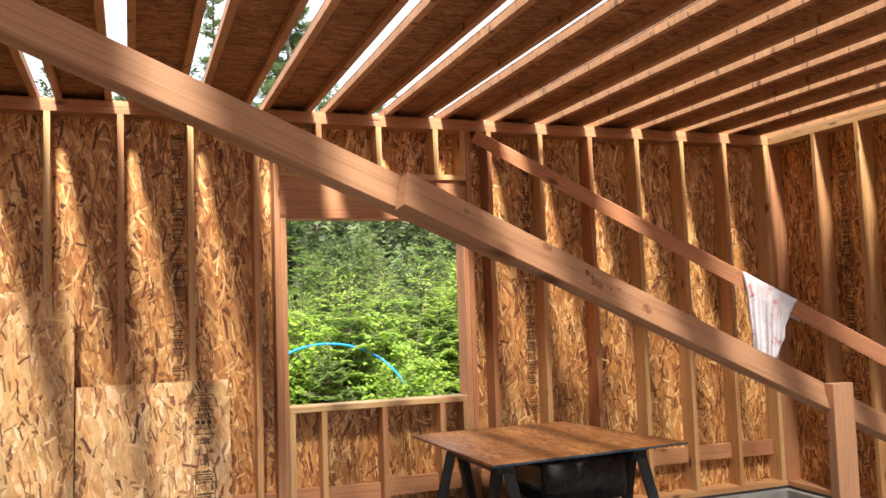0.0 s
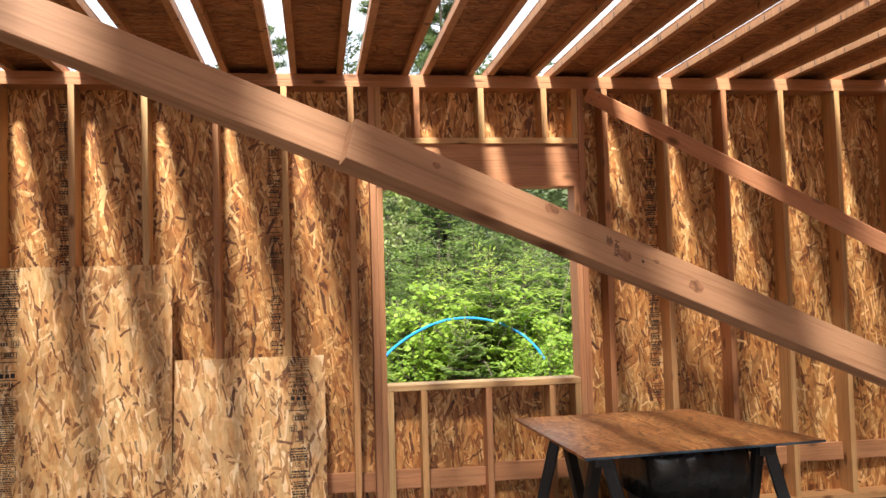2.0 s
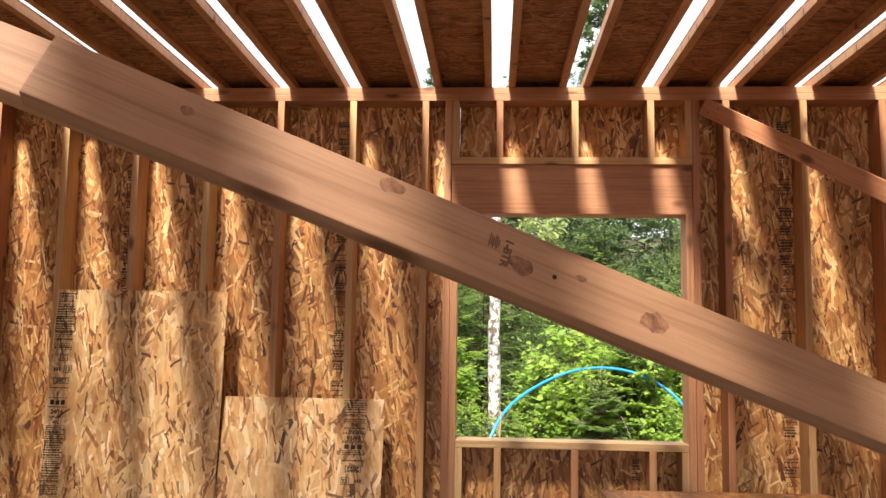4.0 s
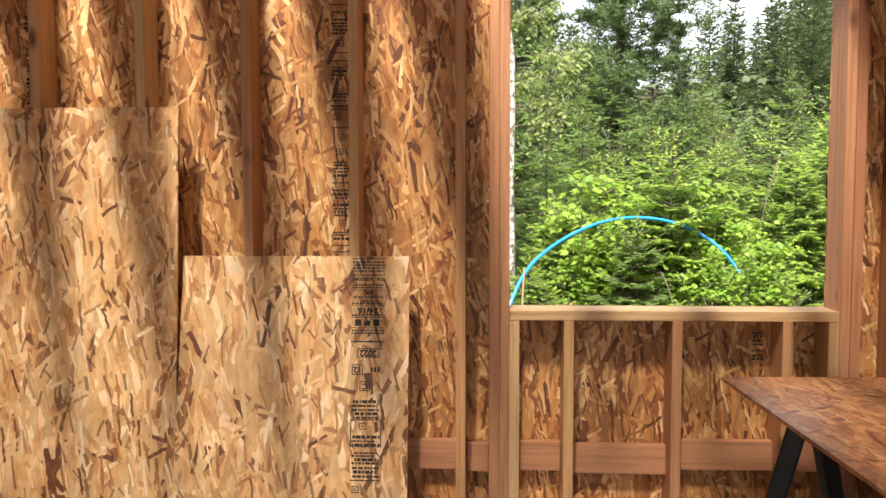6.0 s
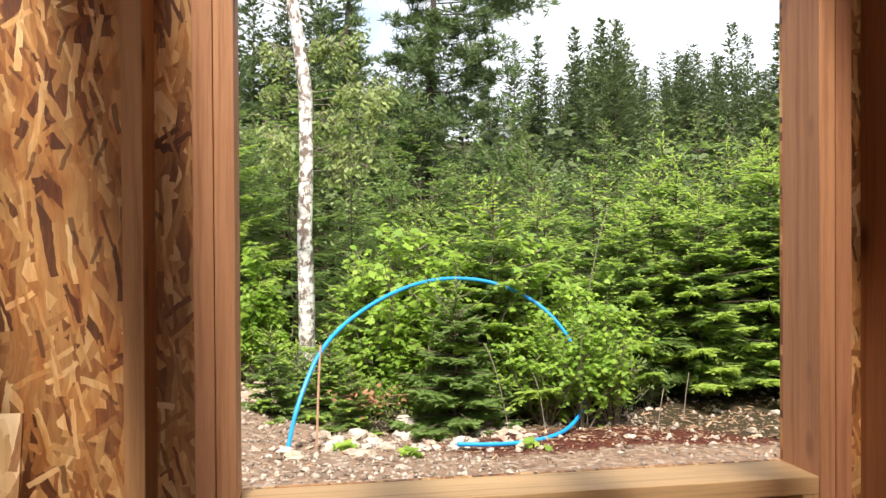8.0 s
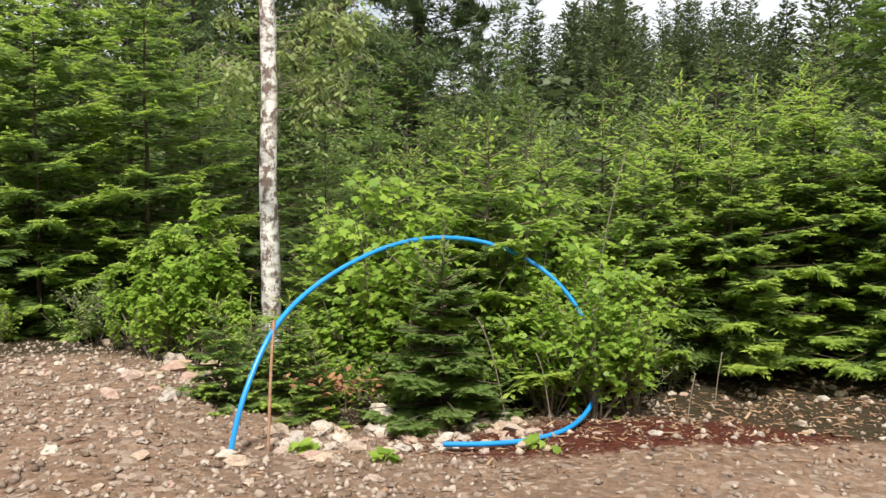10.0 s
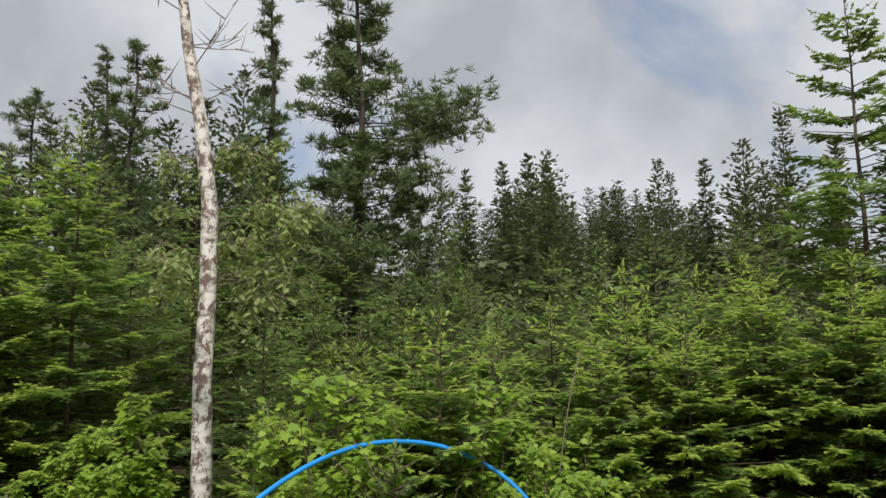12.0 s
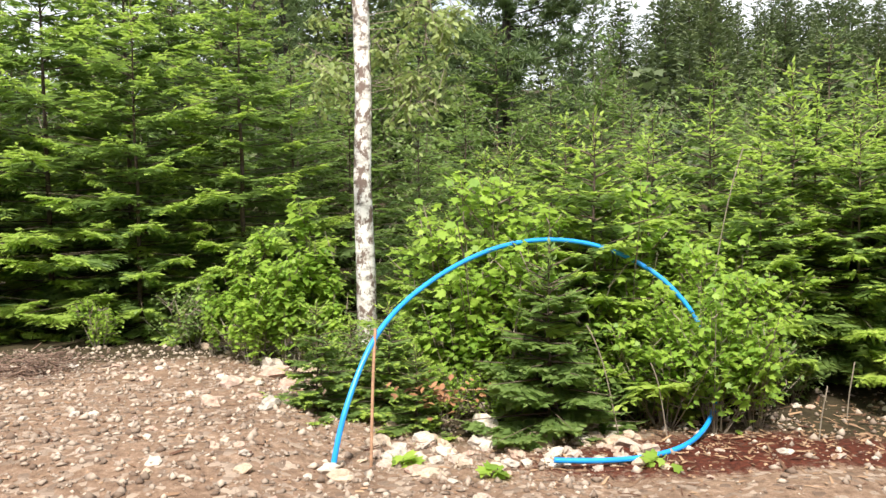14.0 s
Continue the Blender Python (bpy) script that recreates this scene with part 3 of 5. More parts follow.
LEAN = -18
brace = empty("diagonal_brace", None, "long spliced fir brace nailed up slantwise, with a short post", "brace")
a, c = on_rail(-0.965), on_rail(3.26)
long_board = board("brace_board", (c - a).length, 0.090, T, direction_pose(a, c, LEAN), wood_brace, brace)
a, c = on_rail(-3.3, 0.105, -0.045), on_rail(-0.62, 0.040, 0.004)
board("brace_board", (c - a).length, 0.090, T, direction_pose(a, c, LEAN), wood_brace, brace)
upright("post", 0.69, -3.150, 0.0, 1.405, 0.089, T, wood_brace, brace, "upright fir post")


def on_face(x, up, out=0.0197):
    """A pose on the brace's near face: text runs along the board, up is across it."""
    o = on_rail(x)
    d = (on_rail(3.26) - on_rail(-0.965)).normalized()
    nrm = Vector((d.y, -d.x, 0)).normalized()
    u = nrm.cross(d).normalized()
    turn = Matrix.Rotation(radians(LEAN), 3, d)
    nrm, u = turn @ nrm, turn @ u
    return Matrix.Translation(o + nrm * out + u * up) @ Matrix((d, u, nrm)).transposed().to_4x4()


to_board = long_board.matrix_basis.inverted()
text_mesh("grade_text", "1-BTR", 0.016, to_board @ on_face(-0.402, 0.004) @ pose(0, 0, 0, 0, 0, -90), long_board, ink_faint)
knot_mat = plain("wood_knot", (0.255, 0.112, 0.056), 0.6, 90, 0.5)
for kx, up, kr in ((-0.383, -0.004, 0.015), (-0.556, 0.030, 0.013), (-0.200, -0.008, 0.016), (-0.80, 0.018, 0.007), (-0.305, 0.012, 0.006)):
    bm = bmesh.new()
    bmesh.ops.create_circle(bm, cap_ends=True, segments=18, radius=kr)
    for v in bm.verts:
        v.co.x *= 1.35 + 0.5 * noise.noise(v.co * 90 + Vector((kx * 40, 0, 0)))
        v.co.y *= 0.8 + 0.5 * noise.noise(v.co * 80 + Vector((0, kx * 30, 0)))
    ob = part("knot", bm, knot_mat, long_board, "dark brown knot")
    ob.matrix_basis = to_board @ on_face(kx, up, 0.0192)
bm = bmesh.new()
for i in range(6):
    box(bm, -0.012 + 0.0045 * i, -0.0095 + 0.0045 * i, 0.004 * (i % 2), 0.022 - 0.003 * (i % 3), 0, 0.0006)
ob = part("grade_stamp", bm, ink_faint, long_board)
ob.matrix_basis = to_board @ on_face(-0.420, 0.004) @ Matrix.Diagonal((0.6, 0.9, 1, 1))
bm = bmesh.new()
bmesh.ops.create_circle(bm, cap_ends=True, segments=10, radius=0.0035)
ob = part("nail_hole", bm, ink, long_board)
ob.matrix_basis = to_board @ on_face(-0.337, -0.002, 0.0199)

second = empty("corner_brace", None, "slanting fir brace from the window framing to the side wall", "brace")
b0, b1 = Vector((0.70, -0.055, 2.885)), Vector((3.28, -2.92, 0.47))
board("brace_board", (b1 - b0).length, 0.089, T, direction_pose(b0, b1), lumber("fir_lumber_red", ((0.56, 0.24, 0.12), (0.58, 0.26, 0.13))), second)
for f in (0.012, 0.022, 0.975, 0.985):
    bm = bmesh.new()
    bmesh.ops.create_cone(bm, cap_ends=True, segments=10, radius1=0.005, radius2=0.004, depth=0.003)
    nail = part("nail", bm, steel, second, "dark steel nail head")
    nail.matrix_basis = direction_pose(b0, b1) @ pose(0.02 * (1 if f in (0.012, 0.985) else -1), 0, (b1 - b0).length * f, 90, 0, 0) @ pose(0, 0, T / 2 + 0.001)

# rag over the corner brace
nrm2 = Vector(((b1 - b0).y, -(b1 - b0).x, 0)).normalized()
along = (b1 - b0).normalized()
mid = b0 + (b1 - b0) * 0.485
NU, NV = 26, 34
bm = bmesh.new()
grid = []
for i in range(NU + 1):
    u = i / NU
    s = (u - 0.5) * 0.34
    row = []
    length = 0.42 + 0.05 * math.sin(u * 5) - 0.12 * max(0, u - 0.75) * 4
    for j in range(NV + 1):
        v = j / NV
        w = v * (length + 0.16) - 0.14
        fold = 0.010 * math.sin(u * 21 + 2 * v) + 0.007 * math.sin(u * 37 + 5)
        top = Vector((0, 0, 0.052))
        if w < -0.019:
            off = -nrm2 * (0.024 + fold * 0.5) + top + Vector((0, 0, w + 0.019))
        elif w < 0.019:
            off = nrm2 * w * 1.2 + top + Vector((0, 0, 0.004))
        else:
            k = min(1, (w - 0.019) / 0.10)
            off = nrm2 * (0.025 + 0.004 * k + abs(fold) * k * 1.4) + top + Vector((0, 0, -(w - 0.019)))
            off += along * (-(0.10 * (u - 0.25)) * k * v)
        edge = 0.005 * math.sin(v * 17 + u * 3) * (1 if u > 0.9 else 0.2)
        row.append(bm.verts.new(mid + along * (s * (1 - 0.16 * max(0.0, v - 0.25)) + edge) + off))
    grid.append(row)
for i in range(NU):
    for j in range(NV):
        bm.faces.new((grid[i][j], grid[i + 1][j], grid[i + 1][j + 1], grid[i][j + 1]))
rag = part("rag", bm, rag_mat)
sol = rag.modifiers.new("thickness", "SOLIDIFY")
sol.thickness = 0.002
for f in rag.data.polygons:
    f.use_smooth = True
tagged(rag, "white stained cotton rag draped over the corner brace", "rag")


# two cut sheets leaning on the studs
def sheet(x0, x1, high, lean_y, label, material):
    """A cut strand-board sheet whose top edge rests on the studs."""
    ang = math.degrees(math.asin(lean_y / high))
    body = part("cut_sheet", box(bmesh.new(), 0, x1 - x0, -0.011, 0, 0, high, 0.0008), material)
    body.matrix_basis = pose(x0, -lean_y - 0.001, 0.002, -ang, 0, 0)
    return tagged(body, label, "board")


def frame_bars(bm, cx, cz, w, h, t=0.0034):
    y0, y1 = -0.0122, -0.0112
    for q in ((cx - w / 2, cx + w / 2, cz + h / 2 - t, cz + h / 2), (cx - w / 2, cx + w / 2, cz - h / 2, cz - h / 2 + t), (cx - w / 2, cx - w / 2 + t, cz - h / 2 + t, cz + h / 2 - t), (cx + w / 2 - t, cx + w / 2, cz - h / 2 + t, cz + h / 2 - t)):
        box(bm, q[0], q[1], y0, y1, q[2], q[3])


tall = sheet(-2.815, -1.858, 1.872, 0.16, "tall cut strand-board sheet leaning on the studs", osb_pale)
low = sheet(-1.851, -0.985, 1.326, 0.26, "short cut strand-board sheet with printed grade marks leaning on the studs", osb_pale)


def upside(x, z):
    """On a sheet's near face, upside down."""
    return pose(x, -0.0116, z, 90, 0, 0) @ pose(0, 0, 0, 0, 0, 180)


H2, CX = 1.326, 0.711
for words, size, dx, dz in (("7/16 CATEGORY", 0.0165, 0, 0.086), ("492", 0.024, 0, 0.136), ("THICKNESS 0.418 IN.", 0.0125, 0, 0.154), ("EXPOSURE 1", 0.015, 0, 0.169), ("24/16", 0.034, 0, 0.205), ("2022", 0.032, 0.004, 0.362), ("12", 0.030, -0.035, 0.424), ("C", 0.030, -0.006, 0.484)):
    text_mesh("grade_text", words, size, upside(CX + dx, H2 - dz), low, ink)
bm = bmesh.new()
frame_bars(bm, CX + 0.004, H2 - 0.362, 0.082, 0.034)
frame_bars(bm, CX - 0.035, H2 - 0.424, 0.042, 0.038)
frame_bars(bm, CX - 0.006, H2 - 0.484, 0.040, 0.036)
mark = random.Random(12)
for dz, h in ((0.008, 0.003), (0.070, 0.003), (0.127, 0.002), (0.185, 0.0015), (0.228, 0.003), (0.268, 0.0025), (0.318, 0.005)):
    box(bm, CX - 0.062, CX + 0.062, -0.0122, -0.0112, H2 - dz - h, H2 - dz)
for dz in (0.020, 0.031, 0.042, 0.053, 0.106, 0.116, 0.176, 0.219, 0.276, 0.286):
    s = CX - 0.06
    while s < CX + 0.055:
        e = s + mark.uniform(0.004, 0.012)
        box(bm, s, e, -0.0122, -0.0112, H2 - dz - 0.006, H2 - dz)
        s = e + mark.uniform(0.002, 0.004)
for i in range(3):
    box(bm, CX - 0.048 + 0.034 * i, CX - 0.024 + 0.034 * i, -0.0122, -0.0112, H2 - 0.262, H2 - 0.238 - 0.004 * (i % 2))
for i in range(3):
    box(bm, CX + 0.014 + 0.013 * i, CX + 0.022 + 0.013 * i, -0.0122, -0.0112, H2 - 0.432, H2 - 0.414)
frame_bars(bm, CX, H2 - 0.655, 0.115, 0.10)
tagged(part("grade_stamp", bm, ink, low, "black printed bars and frames"), kind="stuff")
stamp_column(low, CX - 0.055, CX + 0.055, 0.02, H2 - 0.535, -0.0112, 82)

# the tall sheet's marks stand upright and come round again
TX = 0.064
bm = bmesh.new()
for top in (1.50, 0.54):
    for words, size, dx, dz in (("C", 0.030, 0.010, 0), ("12", 0.030, 0.036, 0.062), ("2022", 0.030, 0.006, 0.124), ("24/16", 0.030, 0, 0.290), ("492", 0.022, 0, 0.345), ("EXPOSURE 1", 0.0135, 0, 0.318)):
        if top - dz > 0.05:
            text_mesh("grade_text", words, size, pose(TX + dx, -0.0116, top - dz, 90, 0, 0), tall, ink)
    frame_bars(bm, TX + 0.010, top, 0.042, 0.038)
    frame_bars(bm, TX + 0.036, top - 0.062, 0.044, 0.038)
    frame_bars(bm, TX + 0.006, top - 0.124, 0.084, 0.034)
    for i in range(3):
        box(bm, TX - 0.040 + 0.014 * i, TX - 0.031 + 0.014 * i, -0.0122, -0.0112, top - 0.072, top - 0.052)
        box(bm, TX - 0.042 + 0.030 * i, TX - 0.020 + 0.030 * i, -0.0122, -0.0112, top - 0.252, top - 0.226 - 0.004 * (i % 2))
    for dz, h in ((0.160, 0.005), (0.214, 0.003), (0.262, 0.004), (0.362, 0.003)):
        if top - dz > 0.03:
            box(bm, TX - 0.052, TX + 0.052, -0.0122, -0.0112, top - dz - h, top - dz)
for z1, z0 in ((1.855, 1.54), (1.13, 0.58)):
    z = z1
    while z > z0:
        q = TX - 0.052
        end = TX + mark.uniform(0.030, 0.052)
        h = mark.choice((0.005, 0.006, 0.009))
        while q < end:
            e = min(end, q + mark.uniform(0.004, 0.016))
            box(bm, q, e, -0.0122, -0.0112, z - h, z)
            q = e + mark.uniform(0.002, 0.004)
        z -= h + mark.uniform(0.004, 0.007)
        if mark.random() < 0.12:
            box(bm, TX - 0.052, TX + 0.052, -0.0122, -0.0112, z - 0.003, z)
            z -= 0.010
for cz, h in ((1.68, 0.085), (0.72, 0.085)):
    frame_bars(bm, TX, cz, 0.112, h)
tagged(part("grade_stamp", bm, ink, tall, "black printed bars and frames"), kind="stuff")

# board table on sawhorses
ZT = 0.897
corners = [Vector((0.125, -0.200, 0)), Vector((0.165, -1.405, 0)), Vector((1.415, -1.315, 0)), Vector((1.235, -0.172, 0))]
table = empty("table_board", pose(0, 0, ZT), "weathered strand-board worktop laid over two sawhorses", "worktop")
near_m, far_m = corners[1].lerp(corners[2], 0.5), corners[0].lerp(corners[3], 0.6)


def slab4(name, pts, z0, z1, material, parent, label=""):
    bm = bmesh.new()
    lower = [bm.verts.new((p.x, p.y, z0)) for p in pts]
    upper = [bm.verts.new((p.x, p.y, z1)) for p in pts]
    bm.faces.new(upper)
    bm.faces.new(lower[::-1])
    for i in range(4):
        j = (i + 1) % 4
        bm.faces.new((lower[i], lower[j], upper[j], upper[i]))
    bmesh.ops.recalc_face_normals(bm, faces=bm.faces)
    return part(name, bm, material, parent, label)


g = Vector((0.0012, 0, 0))
slab4("board", [corners[0], corners[1], near_m - g, far_m - g], -0.012, 0, osb_table, table)
slab4("board", [far_m + g, near_m + g, corners[2], corners[3]], -0.012, 0.0005, osb_table, table)
d = (corners[2] - corners[1]).normalized()
o = Vector((d.y, -d.x, 0)) * 0.0025
slab4("painted_edge", [corners[1], corners[1] + o, corners[2] + o, corners[2]], -0.0125, -0.002, blue_edge, table, "dark blue painted edge")


def sawhorse(x, y0, y1):
    """A black folding sawhorse: top rail, four splayed legs, two shelves."""
    h = empty("sawhorse", pose(x, (y0 + y1) / 2, 0), "black plastic sawhorse with splayed legs", "sawhorse", "sawhorses under the worktop")
    half = (y1 - y0) / 2
    part("top_rail", box(bmesh.new(), -0.045, 0.045, -half, half, 0.80, 0.884, 0.008), black, h)
    for sx in (-1, 1):
        for sy in (-1, 1):
            a = Vector((sx * 0.22, sy * (half + 0.03), 0.0))
            c = Vector((sx * 0.028, sy * (half - 0.05), 0.83))
            board("leg", (c - a).length, 0.062, 0.042, direction_pose(a, c), black, h, soft=0.008)
    for sy in (-1, 1):
        part("cross_bar", box(bmesh.new(), -0.13, 0.13, sy * half - 0.02, sy * half + 0.02, 0.34, 0.40, 0.006), black, h)
    part("shelf", box(bmesh.new(), -0.12, 0.12, -half + 0.021, half - 0.021, 0.36, 0.385, 0.004), black, h)
    return h


sawhorse(0.33, -1.20, -0.42)
sawhorse(1.20, -1.16, -0.40)

# waste bin with a black liner
bin_thing = empty("waste_bin", pose(0.80, -1.02, 0) @ Matrix.Diagonal((1, 1, 1.12, 1)), "black plastic waste bin with a bag turned over its rim", "bin")


def turned(name, rows, segs, material, parent, label="", wrinkle=0.0, seed=0):
    """A rounded square body through rows of (half width, height)."""
    r = random.Random(seed)
    ph = [r.uniform(0, 6) for _ in range(4)]
    bm = bmesh.new()
    rings = []
    for ra, z in rows:
        ring = []
        for i in range(segs):
            t = 2 * math.pi * i / segs
            k = wrinkle * (math.sin(9 * t + ph[0] + z * 20) + 0.6 * math.sin(17 * t + ph[1] - z * 31) + 0.4 * math.sin(29 * t + ph[2]))
            sq = (abs(math.cos(t)) ** 5 + abs(math.sin(t)) ** 5) ** -0.2
            ring.append(bm.verts.new(((ra + k) * sq * math.cos(t), (ra * 0.9 + k) * sq * math.sin(t), z + k * 0.6)))
        rings.append(ring)
    for p, q in zip(rings, rings[1:]):
        for i in range(segs):
            bm.faces.new((p[i], p[(i + 1) % segs], q[(i + 1) % segs], q[i]))
    bm.faces.new(rings[0][::-1])
    ob = part(name, bm, material, parent, label)
    for f in ob.data.polygons:
        f.use_smooth = True
    return ob


can = turned("can", ((0.20, 0.0), (0.215, 0.02), (0.255, 0.70), (0.27, 0.72), (0.27, 0.75), (0.25, 0.75), (0.21, 0.03)), 36, black, bin_thing)
turned("liner", ((0.245, 0.60), (0.277, 0.56), (0.280, 0.66), (0.284, 0.74), (0.275, 0.775), (0.245, 0.772), (0.22, 0.66)), 90, bag_black, bin_thing, "shiny black bin liner", 0.0032, 3)
bm = bmesh.new()
for i in range(4):
    box(bm, -0.05 + 0.028 * i, -0.03 + 0.028 * i, -0.2305, -0.2175, 0.415, 0.43 - 0.003 * (i % 2))
box(bm, -0.05, 0.05, -0.2305, -0.2175, 0.39, 0.405)
part("label", bm, plain("label_white", (0.6, 0.6, 0.6), 0.6), can, "small white printed label")


# ---- outside: ground ----
def soil_height(x, y):
    """The height of the ground outside."""
    bank = 0.17 / (1 + math.exp(max(-30, min(30, (x + 0.75 + 0.12 * math.sin(y * 2.1)) * 7))))
    near = max(0.0, min(1.0, (y - 3.4) / 1.2))
    h = 0.03 + bank * near
    h += 0.05 * noise.noise((x * 0.7, y * 0.7, 3.0)) + 0.025 * noise.noise((x * 2.6, y * 2.6, 7.0)) + 0.012 * noise.noise((x * 7, y * 7, 1.0))
    if y > 9:
        h += 0.16 * (y - 9) * min(1, (y - 9) / 14) if y < 90 else 0.16 * 81
    if y > 9 and x < 0:
        h -= min(2.5, 0.05 * (y - 9) * min(1, -x / 8))
    if y < 0.6:
        h = min(h, 0.02)
    if y < 0.0:
        h = -0.16
    return h


xs = sorted(set([round(-5 + 0.09 * i, 3) for i in range(122)] + [-400, -250, -150, -90, -60, -40, -28, -20, -15, -12, -10, -8.5, -7, -6, 7, 8, 9, 10.5, 12, 14, 17, 21, 27, 35, 48, 70, 110, 180, 280, 400]))
ys = sorted(set([-200, -80, -40, -20, -12, -9, -7.7, -4, -1, 0.0, 0.16] + [round(0.4 + 0.2 * i, 3) for i in range(16)] + [round(3.5 + 0.085 * i, 3) for i in range(66)] + [9.3, 9.8, 10.5, 11.3, 12.2, 13.5, 15, 17, 19.5, 22, 25, 29, 34, 40, 47, 55, 65, 78, 92, 120, 160, 220, 320, 450]))
verts = [(x, y, soil_height(x, y)) for y in ys for x in xs]
nx = len(xs)
faces = [(j * nx + i, j * nx + i + 1, (j + 1) * nx + i + 1, (j + 1) * nx + i) for j in range(len(ys) - 1) for i in range(nx - 1)]
me = bpy.data.meshes.new("ground")
me.from_pydata(verts, [], faces)
me.polygons.foreach_set("use_smooth", [True] * len(faces))
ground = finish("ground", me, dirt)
tagged(ground, "stony brown bare soil with a red bark patch", "ground", kind="structure")


def stone_mesh(seed, detail=2):
    bm = bmesh.new()
    bmesh.ops.create_icosphere(bm, subdivisions=detail, radius=1)
    for v in bm.verts:
        k = 1 + 0.6 * noise.noise(v.co * 1.3 + Vector((seed * 5, 0, 0))) + 0.3 * noise.noise(v.co * 2.6 + Vector((0, seed * 3, 0)))
        v.co *= k
        v.co.z = max(v.co.z, -0.55)
    me = bpy.data.meshes.new("stone")
    bm.to_mesh(me)
    bm.free()
    me.polygons.foreach_set("use_smooth", [False] * len(me.polygons))
    me.materials.append(stone_mat)
    return me


STONES = [stone_mesh(i) for i in range(5)]
srng = random.Random(21)


def place_stone(x, y, r):
    ob = new("stone", srng.choice(STONES))
    f = srng.uniform(0.45, 0.75)
    ob.matrix_basis = Matrix.Translation((x, y, soil_height(x, y) + r * f * 0.25)) @ pose(0, 0, 0, srng.uniform(-15, 15), srng.uniform(-15, 15), srng.uniform(0, 360)) @ Matrix.Diagonal((r * srng.uniform(0.8, 1.3), r * srng.uniform(0.65, 1.0), r * f, 1))
    tagged(ob, "pale rounded field stone lying on the soil", "stone", "stones on the soil")


for _ in range(26):
    place_stone(srng.gauss(-1.0, 0.35), srng.gauss(6.6, 0.5), srng.uniform(0.03, 0.10))
for _ in range(105):
    place_stone(srng.uniform(-0.35, 1.35), srng.gauss(5.0, 0.30), srng.uniform(0.018, 0.07))
for _ in range(82):
    place_stone(srng.uniform(-3.6, -0.4), srng.uniform(4.0, 7.2), srng.uniform(0.012, 0.045))
for _ in range(38):
    place_stone(srng.uniform(1.2, 4.4), srng.choice((srng.gauss(5.5, 0.2), srng.gauss(4.55, 0.2))), srng.uniform(0.015, 0.05))
for x, y, r in ((-0.52, 4.52, 0.085), (-0.60, 4.58, 0.06), (-0.12, 4.62, 0.055), (0.42, 5.35, 0.13), (0.68, 5.25, 0.09), (-0.88, 6.9, 0.15), (-1.15, 6.7, 0.11)):
    place_stone(x, y, r)

# small gravel and clods, too fine to count: angular chips
tv = np.array([(1, 0, 0), (0, 1, 0), (-1, 0, 0), (0, -1, 0), (0.1, 0.1, 1), (0, 0, -1)], dtype=float)
tf = np.array([(0, 1, 4), (1, 2, 4), (2, 3, 4), (3, 0, 4), (1, 0, 5), (2, 1, 5), (3, 2, 5), (0, 3, 5)])
npr = np.random.RandomState(5)


def mesh_np(name, v, tri, mats, index=None, smooth=False):
    """A mesh from arrays of points and of triangles or quads."""
    me = bpy.data.meshes.new(name)
    n, k = tri.shape
    me.vertices.add(len(v))
    me.vertices.foreach_set("co", np.asarray(v, dtype=np.float32).ravel())
    me.loops.add(n * k)
    me.loops.foreach_set("vertex_index", np.asarray(tri, dtype=np.int32).ravel())
    me.polygons.add(n)
    me.polygons.foreach_set("loop_start", np.arange(0, n * k, k, dtype=np.int32))
    me.polygons.foreach_set("loop_total", np.full(n, k, dtype=np.int32))
    if index is not None:
        me.polygons.foreach_set("material_index", np.asarray(index, dtype=np.int32))
    if smooth:
        me.polygons.foreach_set("use_smooth", np.ones(n, dtype=bool))
    me.update(calc_edges=True)
    for m in mats:
        me.materials.append(m)
    return me


N = 19000
gx, gy = npr.uniform(-4.2, 4.8, N), npr.uniform(3.4, 8.0, N)
gr = 0.005 + 0.030 * npr.uniform(0, 1, N) ** 3.2
bare = ~((gx > 1.0) & ((gy < 5.15) | (gx > 2.6)) & (npr.uniform(0, 1, N) < 0.75))
gx, gy, gr = gx[bare], gy[bare], gr[bare]
N = len(gx)
gz = np.array([soil_height(a, b) for a, b in zip(gx, gy)])
spin = npr.uniform(0, 6.28, N)
chip = tv[None] * npr.uniform(0.55, 1.3, (N, len(tv), 1)) + npr.normal(0, 0.16, (N, len(tv), 3))
chip = np.stack([chip[..., 0] * np.cos(spin)[:, None] - chip[..., 1] * np.sin(spin)[:, None], chip[..., 0] * np.sin(spin)[:, None] + chip[..., 1] * np.cos(spin)[:, None], chip[..., 2] * npr.uniform(0.45, 1.0, (N, 1))], -1)
V = chip * gr[:, None, None]
V += np.stack([gx, gy, gz + gr * 0.2], 1)[:, None]
F = tf[None] + (np.arange(N) * len(tv))[:, None, None]
gravel = new("gravel", mesh_np("gravel", V.reshape(-1, 3), F.reshape(-1, 3), [gravel_mat]))
tagged(gravel, "small pale gravel scattered over the soil", "gravel", kind="stuff")

